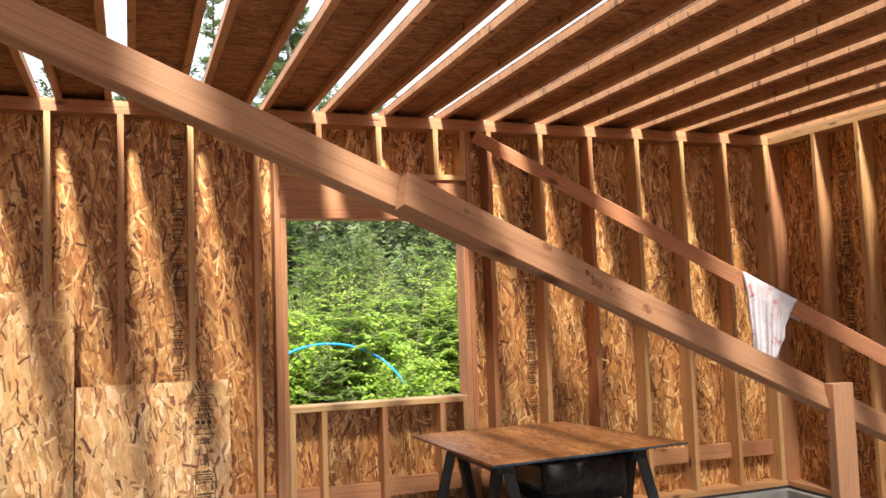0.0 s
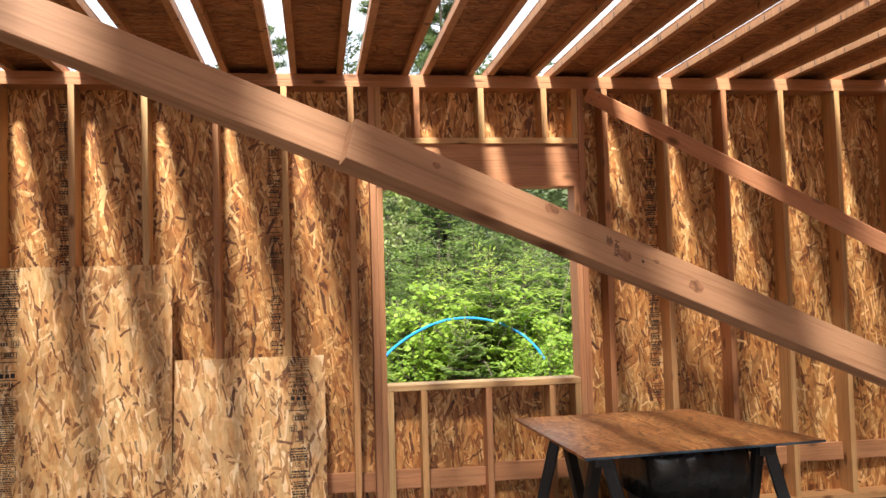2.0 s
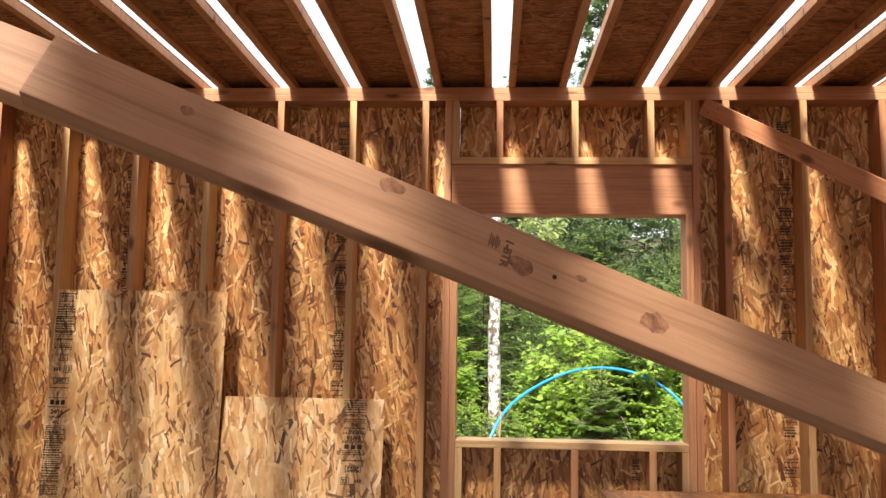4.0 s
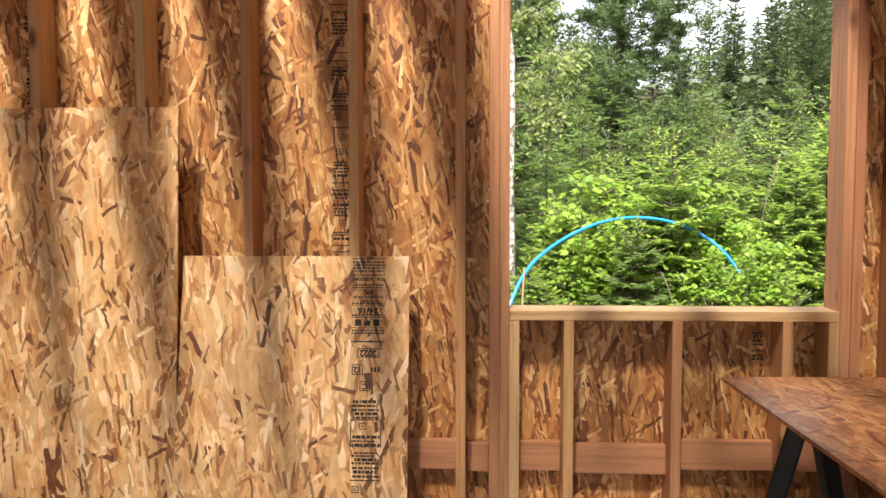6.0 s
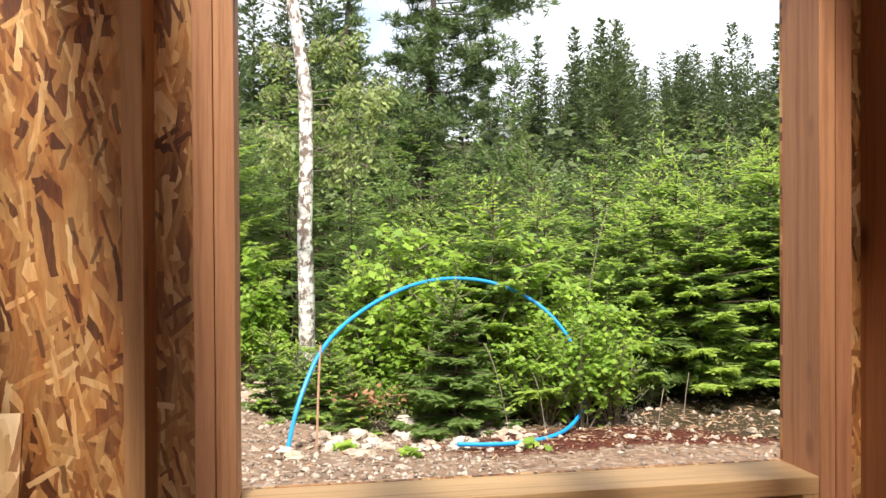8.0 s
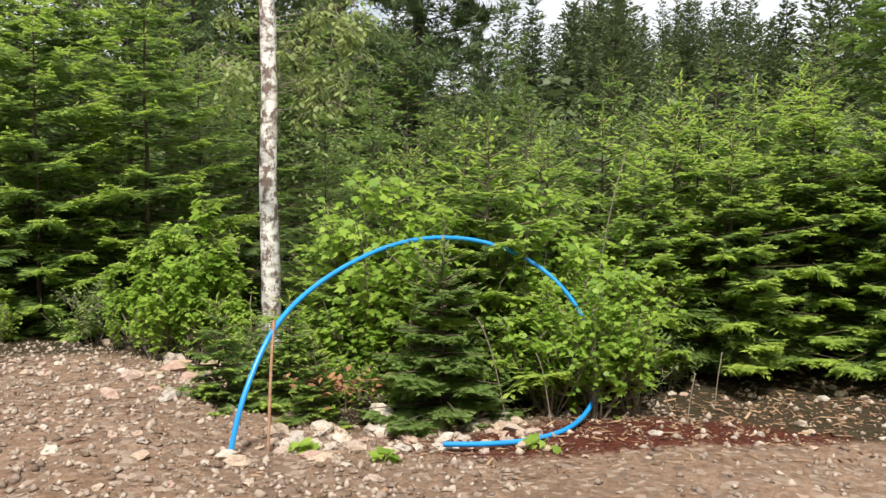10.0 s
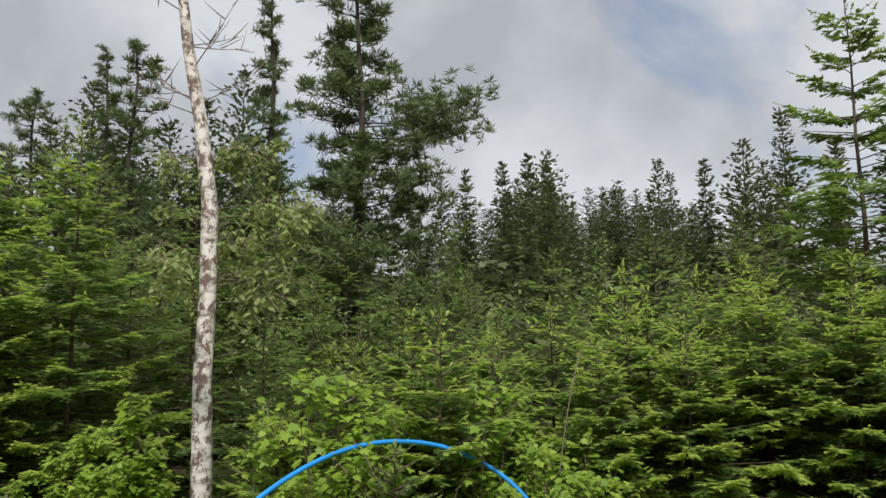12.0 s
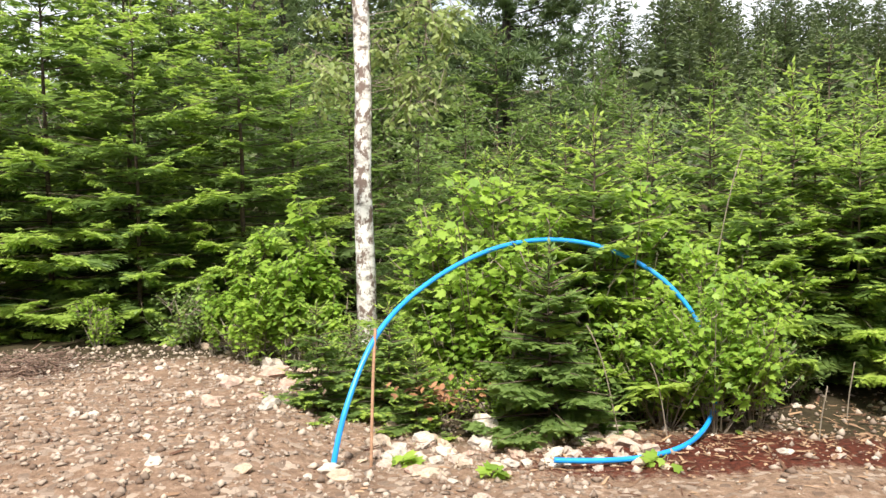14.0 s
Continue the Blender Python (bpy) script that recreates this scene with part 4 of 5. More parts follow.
# bark, chips and broken twigs strewn over the soil
N = 2600
lx, ly = npr.uniform(-3.8, 4.8, N), npr.normal(5.1, 0.7, N)
lx[:1500], ly[:1500] = npr.uniform(0.6, 4.8, 1500), npr.normal(5.0, 0.45, 1500)
ly = np.clip(ly, 4.0, 7.2)
lz = np.array([soil_height(a, b) for a, b in zip(lx, ly)])
ll, lw = 0.015 + 0.10 * npr.uniform(0, 1, N) ** 3, npr.uniform(0.003, 0.012, N)
la = npr.uniform(0, 6.28, N)
u = np.stack([np.cos(la), np.sin(la), npr.uniform(-0.1, 0.25, N)], 1) * ll[:, None]
w = np.stack([-np.sin(la), np.cos(la), npr.uniform(-0.4, 0.4, N)], 1) * lw[:, None]
c0 = np.stack([lx, ly, lz + 0.004], 1)
tp = np.array([0, 0, 1.0]) * (lw * 0.7)[:, None]
V = np.stack([c0 - w, c0 + w, c0 + u * 0.5 + tp, c0 + u + w * 0.6, c0 + u - w * 0.7], 1)
F = np.array([(0, 1, 2), (1, 3, 2), (3, 4, 2), (4, 0, 2)])[None] + (np.arange(N) * 5)[:, None, None]
litter = new("bark_litter", mesh_np("bark_litter", V.reshape(-1, 3), F.reshape(-1, 3), [litter_mat]))
tagged(litter, "dark and tan bark chips and broken twigs on the soil", "litter", kind="stuff")


# ---- outside: plants ----
def blades(base, tip_dir, side, length, width):
    """Narrow pointed blades: quads from base points along tip_dir."""
    L, W = length[:, None], width[:, None]
    mid = base + tip_dir * L * 0.45
    v = np.stack([base, mid + side * W * 0.5, base + tip_dir * L, mid - side * W * 0.5], 1)
    return v.reshape(-1, 3)


def unit(a):
    return a / np.maximum(np.linalg.norm(a, axis=-1, keepdims=True), 1e-9)


def trunk_mesh(points, radii, segs=8, name="trunk", material=None, seed=0):
    r = np.random.RandomState(seed)
    pts = np.array(points, dtype=float)
    ang = np.linspace(0, 2 * np.pi, segs, endpoint=False)
    rings = []
    for p, ra in zip(pts, radii):
        k = ra * (1 + 0.08 * r.uniform(-1, 1, segs))
        rings.append(np.stack([p[0] + k * np.cos(ang), p[1] + k * np.sin(ang), np.full(segs, p[2])], 1))
    v = np.concatenate(rings)
    f = []
    for j in range(len(pts) - 1):
        for i in range(segs):
            f.append((j * segs + i, j * segs + (i + 1) % segs, (j + 1) * segs + (i + 1) % segs, (j + 1) * segs + i))
    return mesh_np(name, v, np.array(f), [material], smooth=True)


def limbs_mesh(starts, ends, r0, r1, material, sag=0.0, segs=4, steps=3, name="branchwork"):
    """Thin tapered limbs between pairs of points, with a little sag."""
    a, b = np.asarray(starts, float), np.asarray(ends, float)
    n = len(a)
    d = unit(b - a)
    up = np.tile(np.array([0.0, 0.0, 1.0]), (n, 1))
    s = unit(np.cross(d, up) + 1e-5)
    u = np.cross(s, d)
    vs = []
    for k in range(steps + 1):
        t = k / steps
        p = a + (b - a) * t
        p[:, 2] += sag * np.linalg.norm(b - a, axis=1) * (t * t - t)
        ra = (r0 + (r1 - r0) * t)
        ra = np.broadcast_to(ra, (n,))[:, None]
        for q in range(segs):
            an = 2 * np.pi * q / segs
            vs.append(p + s * ra * math.cos(an) + u * ra * math.sin(an))
    v = np.stack(vs, 1).reshape(-1, 3)
    f = []
    for k in range(steps):
        for q in range(segs):
            f.append((k * segs + q, k * segs + (q + 1) % segs, (k + 1) * segs + (q + 1) % segs, (k + 1) * segs + q))
    f = np.array(f)[None] + (np.arange(n) * (steps + 1) * segs)[:, None, None]
    return mesh_np(name, v, f.reshape(-1, 4), [material], smooth=True)


def fir(h, spread, seed, whorl=0.17, step=0.05, new_share=0.34, sub=(0.2, 0.4, 0.6, 0.8), start=0.06, droop=0.10, mats=None, per=6, thin=0.0):
    """A young fir: a straight trunk and flat, layered sprays of needled twigs, the outer twigs fresh and pale."""
    r = np.random.RandomState(seed)
    lines = []
    z = h * start
    while z < h - 0.05:
        t = z / h
        L = spread * (1 - t) ** 0.75 * r.uniform(0.85, 1.12) + 0.05
        n = per if t < 0.85 else 4
        ph = r.uniform(0, 6.28)
        for i in range(n):
            if r.uniform() < thin:
                continue
            az = ph + 2 * np.pi * i / n + r.uniform(-0.3, 0.3)
            lines.append((z + r.uniform(-0.38, 0.38) * whorl, az, L * r.uniform(0.62, 1.12), t))
        z += whorl * (0.75 + 0.5 * r.uniform()) * (1.0 if t < 0.8 else 0.8)
    bases, dirs, sides, lens, wids, idx = [], [], [], [], [], []
    ls, le = [], []
    for z, az, L, t in lines:
        out = np.array([math.cos(az), math.sin(az), 0])
        rise = 0.55 * t * t + 0.02 - droop * (1 - t)
        lat0 = np.array([-math.sin(az), math.cos(az), 0])
        n = max(3, int(L / step))
        s = (np.arange(n) + 0.6) / n
        s = s[s > 0.14]
        curve = rise * s * L - 0.16 * L * s * (1 - s) * (1 - t) + 0.07 * L * s ** 3
        p = np.outer(s * L, out) + np.array([0, 0, z])
        p[:, 2] += curve
        ls.append((0, 0, z))
        le.append(p[-1])
        for sg in (-1, 1):
            m = len(s)
            fwd = 0.75 + r.uniform(-0.12, 0.12, m)
            d = unit(out[None] * fwd[:, None] + sg * lat0[None] * 0.85 + np.array([0, 0, 1.0]) * (rise * 0.6 + r.uniform(-0.52, 0.16, m))[:, None])
            tl = np.clip(0.46 * L * (1.06 - s) * (0.3 + 0.9 * np.minimum(1, s * 2.4)), 0.03, 0.34) * r.uniform(0.75, 1.2, m)
            sd = unit(np.cross(d, np.array([0, 0, 1.0])) + r.uniform(-0.45, 0.45, (m, 3)))
            fresh = ((s > 1 - new_share * r.uniform(0.7, 1.2)) | (t > 0.82)).astype(int)
            bases.append(p), dirs.append(d), sides.append(sd), lens.append(tl * 0.78), wids.append(r.uniform(0.044, 0.068, m)), idx.append(fresh)
            if sub:
                for q in sub:
                    for s2 in (-1, 1):
                        keep = tl > 0.075
                        b2 = (p + d * (tl * q)[:, None])[keep]
                        d2 = unit(d[keep] * 0.8 + s2 * np.cross(d[keep], np.array([0, 0, 1.0])) * 0.75 + r.uniform(-0.22, 0.14, (keep.sum(), 3)))
                        l2 = (tl[keep] * (1 - q) * 0.62 + 0.035) * r.uniform(0.8, 1.25, keep.sum())
                        s3 = unit(np.cross(d2, np.array([0, 0, 1.0])) + r.uniform(-0.55, 0.55, d2.shape))
                        f2 = np.maximum(fresh[keep], (q > 0.6) & (s[keep] > 0.45)).astype(int)
                        bases.append(b2), dirs.append(d2), sides.append(s3), lens.append(l2), wids.append(r.uniform(0.026, 0.042, len(l2))), idx.append(f2)
        bases.append(p[-1:]), dirs.append(unit(p[-1:] - p[-2:-1])), sides.append(lat0[None]), lens.append(np.array([0.09])), wids.append(np.array([0.028])), idx.append(np.array([1]))
    # the leader
    m = 16
    zz = np.linspace(h - 0.30, h, m)
    aa = r.uniform(0, 6.28, m)
    bases.append(np.stack([np.zeros(m), np.zeros(m), zz], 1)), dirs.append(unit(np.stack([np.cos(aa) * 0.6, np.sin(aa) * 0.6, np.ones(m)], 1)))
    sides.append(np.stack([-np.sin(aa), np.cos(aa), np.zeros(m)], 1)), lens.append(np.full(m, 0.07)), wids.append(np.full(m, 0.018)), idx.append(np.ones(m, int))
    v = blades(np.concatenate(bases), np.concatenate(dirs), np.concatenate(sides), np.concatenate(lens), np.concatenate(wids))
    q = np.arange(len(v)).reshape(-1, 4)
    crown = mesh_np("crown", v, q, mats or [needle_old, needle_new], np.concatenate(idx))
    limb = limbs_mesh(ls, le, 0.007, 0.002, bark)
    tr = trunk_mesh([(0.01 * math.sin(k * 2 + seed), 0.01 * math.cos(k * 3 + seed), h * k / 7 - (0.25 if k == 0 else 0)) for k in range(8)], [0.0075 * h * (1 - k / 7.2) + 0.003 for k in range(8)], 8, "trunk", bark, seed)
    return tr, limb, crown


def make_tree(name, meshes, at, turn, size, label, category, group):
    tr, limb, crown = meshes
    x, y, z = at
    root = empty(name, Matrix.Translation((x, y, z)) @ pose(0, 0, 0, 0, 0, turn) @ Matrix.Diagonal((size, size, size, 1)), label, category, group)
    for nm, me in (("trunk", tr), ("branchwork", limb), ("crown", crown)):
        if me is not None:
            ob = new(nm, me)
            ob.parent = root
    return root


trng = random.Random(77)
SPARSE = (0.3, 0.55, 0.8)
FIR_NEAR = [fir(2.3, 1.1, 11, 0.17, 0.05, 0.5), fir(2.0, 1.0, 12, 0.16, 0.05, 0.5), fir(2.6, 1.15, 13, 0.19, 0.05, 0.5)]
FIR_TALL = [fir(4.2, 1.75, 21, 0.27, 0.055, 0.38, per=7, droop=0.14), fir(4.9, 1.65, 22, 0.28, 0.06, 0.38, per=7, droop=0.14)]
# mid firs take the duller growth, shade behind the thicket painted into it
FIR_MID = [fir(3.4, 1.35, 31, 0.22, 0.085, 0.4, SPARSE, mats=[needle_old, needle_dull]), fir(4.0, 1.45, 32, 0.24, 0.09, 0.4, SPARSE, mats=[needle_old, needle_dull])]
FIR_EDGE = fir(5.75, 2.2, 41, 0.29, 0.055, 0.16, start=0.08, droop=0.16, mats=[needle_old, needle_dull], per=6, thin=0.10)
FIR_SKIRT = [fir(2.5, 1.4, 15, 0.17, 0.055, 0.42, start=0.2, droop=0.22, per=7), fir(2.9, 1.45, 16, 0.18, 0.055, 0.42, start=0.18, droop=0.24, per=7)]
SMALL = fir(1.15, 0.55, 51, 0.11, 0.04)
SMALL_DULL = fir(1.25, 0.58, 52, 0.11, 0.035, 0.16, mats=[needle_old, needle_dull])


def firs(rows, kinds, label, group):
    for x, y, want in rows:
        k = trng.choice(kinds)
        h = max(v.co.z for v in k[0].vertices)
        make_tree("young_fir", k, (x, y, soil_height(x, y) - 0.03), trng.uniform(0, 360), want / h, label, "tree", group)


firs(((1.32, 6.05, 2.17), (0.78, 6.6, 1.95), (0.25, 6.5, 1.45), (1.95, 6.7, 2.05), (3.3, 6.9, 2.3), (2.3, 7.6, 2.35), (1.5, 7.7, 2.3), (0.75, 7.9, 2.0), (3.1, 8.2, 2.5), (4.0, 7.8, 2.6), (0.1, 7.4, 1.5)), FIR_NEAR, "bright young fir with layered sprays and pale new tips", "young firs beyond the soil")
firs(((0.84, 5.42, 1.28),), [SMALL_DULL], "small grey-green fir standing inside the pipe loop", "small firs by the pipe")
firs(((-0.22, 5.9, 0.85), (-0.05, 5.45, 0.62), (-0.72, 5.7, 0.80), (-0.50, 6.1, 0.7)), [SMALL], "small young fir with pale new tips", "small firs by the pipe")
firs(((4.35, 8.95, 3.0), (4.9, 7.4, 2.9), (3.9, 7.0, 2.4), (5.0, 8.4, 2.9)), FIR_NEAR, "bright young fir with spreading lower boughs", "young firs beyond the soil")
firs(((-2.75, 8.9, 3.55), (-1.75, 9.4, 4.3), (-3.9, 9.6, 4.6), (-4.9, 8.9, 4.0), (-3.4, 11.0, 5.2)), FIR_TALL, "tall young fir with dark inner boughs and pale tips", "young firs beyond the soil")
firs(((-1.3, 10.6, 3.4), (-0.6, 11.2, 3.2), (0.9, 10.8, 3.1), (1.9, 10.2, 3.0), (3.0, 10.8, 3.2), (4.4, 11.2, 3.5), (5.6, 10.4, 3.6), (6.8, 9.6, 3.6), (7.6, 11.2, 4.2), (-2.4, 12.2, 5.0), (-5.6, 11.4, 5.0), (-6.8, 10.0, 4.6), (6.6, 8.2, 3.4), (7.4, 7.2, 3.8), (0.2, 9.2, 2.4), (2.6, 9.2, 2.6), (5.4, 8.6, 2.9)), FIR_MID, "green young fir in the thicket", "young firs beyond the soil")
firs(((-5.2, 14.5, 5.4), (-3.7, 15.0, 5.2), (-2.1, 14.2, 4.8), (-0.7, 15.5, 5.0), (0.7, 15.0, 4.7), (-7.2, 15.0, 5.6), (1.9, 14.6, 4.2)), FIR_MID, "dark green fir in the shade of the wood", "young firs beyond the soil")
firs(((2.75, 6.35, 1.95), (3.45, 6.15, 2.05), (4.3, 6.3, 2.6), (4.75, 5.75, 2.4), (5.3, 6.3, 2.8), (5.5, 5.3, 2.4)), FIR_SKIRT, "young fir with lifted spreading boughs over a bare stem", "young firs beyond the soil")
make_tree("fir_tree", FIR_EDGE, (6.05, 6.95, soil_height(6.05, 6.95) - 0.05), 40, 1.0, "tall open fir with dark layered boughs beside the thicket", "tree", "")


# broad-leaved shrubs: thin stems and many lobed leaves
OUT = np.array([(0, 0), (0.16, 0.10), (0.42, 0.22), (0.30, 0.36), (0.46, 0.62), (0.20, 0.58), (0, 1.0), (-0.20, 0.58), (-0.46, 0.62), (-0.30, 0.36), (-0.42, 0.22), (-0.16, 0.10)])
OVAL = np.array([(0, 0), (0.20, 0.25), (0.24, 0.55), (0, 1.0), (-0.24, 0.55), (-0.20, 0.25)])


def leaves(points, size, shape, r, hang=0.35):
    n = len(points)
    az = r.uniform(0, 2 * np.pi, n)
    d = unit(np.stack([np.cos(az), np.sin(az), -hang + r.uniform(-0.45, 0.35, n)], 1))
    up = unit(np.stack([r.uniform(-0.5, 0.5, n), r.uniform(-0.8, 0.3, n), np.ones(n)], 1))
    s = unit(np.cross(d, up))
    nn = np.cross(s, d)
    sz = size * r.uniform(0.6, 1.3, n)
    k = len(shape)
    fold = -0.18 * np.abs(shape[:, 0])
    v = points[:, None] + sz[:, None, None] * (shape[None, :, 0:1] * s[:, None] + shape[None, :, 1:2] * d[:, None] + fold[None, :, None] * -nn[:, None])
    return v.reshape(-1, 3), np.arange(n * k).reshape(-1, k)


def shrub(h, width, stems, count, size, shape, mat_leaf, seed, twig=grey_twig, low=0.15):
    r = np.random.RandomState(seed)
    st, en = [], []
    for _ in range(stems):
        az, lean = r.uniform(0, 6.28), r.uniform(0.1, 1.0)
        e = np.array([math.cos(az) * lean * width, math.sin(az) * lean * width, h * r.uniform(0.65, 1.0) * (1.1 - 0.35 * lean)])
        st.append((0.04 * math.cos(az), 0.04 * math.sin(az), -0.05)), en.append(e)
        for _ in range(5):
            t = r.uniform(0.3, 0.95)
            p = e * t
            q = p + r.uniform(-1, 1, 3) * np.array([0.33, 0.33, 0.18]) * width + np.array([0, 0, 0.12 * h])
            st.append(p), en.append(q)
    st, en = np.array(st), np.array(en)
    limb = limbs_mesh(st, en, 0.007, 0.002, twig, 0.15)
    pick = r.randint(0, len(st), count)
    t = r.uniform(0.25, 1.05, count)[:, None]
    p = st[pick] * (1 - t) + en[pick] * t + r.normal(0, 0.05 * width + 0.015, (count, 3))
    p = p[p[:, 2] > low * h * r.uniform(0.2, 1.2, len(p))]
    v, f = leaves(p, size, shape, r)
    return None, limb, mesh_np("leaves", v, f, [mat_leaf])


def plant(meshes, x, y, turn, size, label, group, name="shrub"):
    root = empty(name, Matrix.Translation((x, y, soil_height(x, y) - 0.02)) @ pose(0, 0, 0, 0, 0, turn) @ Matrix.Diagonal((size, size, size, 1)), label, "shrub", group)
    stems = new("branchwork", meshes[1])
    stems.parent = root
    foliage = new("leaves", meshes[2])
    foliage.parent = stems


MAPLE = [shrub(1.5, 0.55, 12, 1000, 0.074, OUT, maple_leaf, 61), shrub(1.2, 0.55, 12, 950, 0.07, OUT, maple_leaf, 62)]
MAPLE_SLIM = shrub(1.5, 0.36, 10, 760, 0.092, OUT, maple_leaf, 67, low=0.05)
LOW_LEAF = [shrub(0.7, 0.5, 14, 900, 0.055, OVAL, maple_leaf, 63), shrub(0.8, 0.55, 14, 1000, 0.06, OVAL, willow_leaf, 64)]
WILLOW = [shrub(3.0, 0.9, 16, 2200, 0.085, OVAL, willow_leaf, 65), shrub(3.6, 1.0, 16, 2400, 0.09, OVAL, willow_leaf, 66)]
for i, (x, y, s) in enumerate(((-0.1, 6.7, 0.42), (0.62, 6.05, 1.05), (0.95, 5.95, 1.02), (0.35, 6.05, 0.85), (2.0, 5.85, 0.85), (1.75, 5.6, 0.62), (2.35, 5.9, 0.7), (2.15, 6.4, 1.0), (1.4, 5.75, 0.6), (1.90, 5.22, 0.86), (2.2, 5.25, 0.74), (1.62, 5.36, 0.80), (0.5, 6.3, 1.2), (1.0, 6.25, 1.25), (1.6, 6.2, 1.15), (2.5, 6.2, 1.1), (0.25, 7.0, 0.95), (2.0, 6.9, 1.3))):
    plant(MAPLE[i % 2], x, y, trng.uniform(0, 360), s, "leafy maple sapling with bright lobed leaves", "maple saplings")
for x, y, s in ((-0.92, 7.2, 1.0), (-1.18, 7.3, 0.82), (-0.72, 7.1, 0.62), (-1.45, 7.35, 0.66), (-1.75, 7.4, 0.52), (-1.05, 6.95, 0.66), (-1.35, 7.0, 0.55), (-0.62, 6.8, 0.40)):
    plant(MAPLE_SLIM, x, y, trng.uniform(0, 360), s, "slim maple shoot with bright lobed leaves", "maple saplings")
for i, (x, y, s) in enumerate(((1.05, 5.55, 0.7), (1.55, 5.5, 0.75), (1.95, 5.5, 0.85), (2.35, 5.65, 0.8), (0.55, 5.6, 0.6), (2.75, 5.85, 0.6), (0.2, 5.75, 0.6), (-0.55, 6.5, 0.7), (-1.3, 7.2, 0.8), (-2.0, 7.8, 0.8), (-2.9, 8.0, 0.7))):
    plant(LOW_LEAF[i % 2], x, y, trng.uniform(0, 360), s, "low leafy bush at the edge of the soil", "low bushes")
for i, (x, y, s) in enumerate(((2.2, 12.5, 0.95), (3.4, 13.2, 1.05), (4.6, 14.0, 1.0), (5.4, 13.0, 0.9), (1.2, 13.0, 0.95), (6.6, 14.4, 1.05), (-1.6, 13.0, 1.15), (-0.4, 13.6, 1.1), (-4.4, 13.2, 1.5), (-6.2, 13.6, 1.6), (0.5, 12.0, 0.85), (7.8, 13.0, 1.0), (9.0, 12.2, 1.0))):
    plant(WILLOW[i % 2], x, y, trng.uniform(0, 360), s, "grey-green willow bush behind the firs", "willow bushes")
for x, y in ((-0.17, 4.75), (0.35, 4.55), (1.33, 4.58)):
    v, f = leaves(np.random.RandomState(int(x * 50) + 90).normal(0, 0.045, (9, 3)) * np.array([1, 1, 0.4]) + np.array([0, 0, 0.07]), 0.10, OUT, np.random.RandomState(int(x * 50) + 91))
    stem = limbs_mesh([(0, 0, -0.03)] * 3, [(0.03, 0, 0.07), (-0.03, 0.02, 0.06), (0, -0.03, 0.08)], 0.003, 0.002, grey_twig)
    plant((None, stem, mesh_np("leaves", v, f, [maple_leaf])), x, y, 0, 1.0, "tiny bright maple seedling among the stones", "maple seedlings", "seedling")


# birch
def path_at(pts, t):
    k = min(len(pts) - 2, int(t * (len(pts) - 1)))
    u = t * (len(pts) - 1) - k
    return np.array(pts[k]) * (1 - u) + np.array(pts[k + 1]) * u


bx, by = -0.39, 7.95
bz = soil_height(bx, by)
BP = [(0, 0, -0.2), (0.0, 0, 0.8), (-0.02, 0, 1.7), (0.01, 0.02, 2.5), (0.0, 0, 3.3), (-0.11, 0, 4.1), (-0.24, 0, 4.8), (-0.33, 0, 5.5), (-0.30, 0, 6.4)]
birch = empty("birch_tree", pose(bx, by, bz), "birch with a pale peeling trunk and sparse leaves", "tree")
finish_birch = trunk_mesh(BP, [0.10, 0.092, 0.088, 0.082, 0.076, 0.066, 0.055, 0.042, 0.02], 14, "trunk", birch_bark, 3)
ob = new("trunk", finish_birch)
ob.parent = birch
r = np.random.RandomState(8)
st, en = [], []
for i in range(21):
    t = r.uniform(0.34, 0.60)
    p = path_at(BP, t)
    az = r.choice((r.uniform(-0.6, 0.6), r.uniform(-0.5, 0.9), r.uniform(0, 6.28)))
    L = r.uniform(0.4, 1.15) * (1.25 - t * 0.6)
    q = p + np.array([math.cos(az) * L, math.sin(az) * L, r.uniform(-0.1, 0.45) * L])
    st.append(p), en.append(q)
    for _ in range(7):
        u = r.uniform(0.4, 1)
        a = p * (1 - u) + q * u
        st.append(a), en.append(a + np.array([r.uniform(-0.25, 0.25), r.uniform(-0.25, 0.25), r.uniform(-0.42, 0.08)]))
st, en = np.array(st), np.array(en)
ob = new("branchwork", limbs_mesh(st, en, 0.0045, 0.0012, grey_twig, 0.1))
ob.parent = birch
cnt = 2500
pick = np.minimum(r.randint(0, len(st), cnt), r.randint(0, len(st), cnt))
u = r.uniform(0.3, 1.05, cnt)[:, None]
p = st[pick] * (1 - u) + en[pick] * u + r.normal(0, 0.03, (cnt, 3))
p = p[p[:, 2] < 4.3]
v, f = leaves(p, 0.075, OVAL, r, 0.8)
ob = new("leaves", mesh_np("leaves", v, f, [birch_leaf]))
ob.parent = birch


r = np.random.RandomState(88)
st, en = [], []
for i in range(12):
    t = r.uniform(0.60, 0.93)
    p = path_at(BP, t)
    az = r.uniform(0, 6.28)
    L = r.uniform(0.25, 0.75)
    q = p + np.array([math.cos(az) * L, math.sin(az) * L, r.uniform(0.1, 0.7) * L])
    st.append(p), en.append(q)
    for _ in range(5):
        u = r.uniform(0.35, 1)
        a = p * (1 - u) + q * u
        st.append(a), en.append(a + np.array([r.uniform(-0.2, 0.2), r.uniform(-0.2, 0.2), r.uniform(-0.05, 0.25)]))
ob = new("bare_branchwork", limbs_mesh(np.array(st), np.array(en), 0.0075, 0.002, grey_twig, 0.1))
ob.parent = birch
tagged(ob, "bare grey upper limbs", kind="stuff")


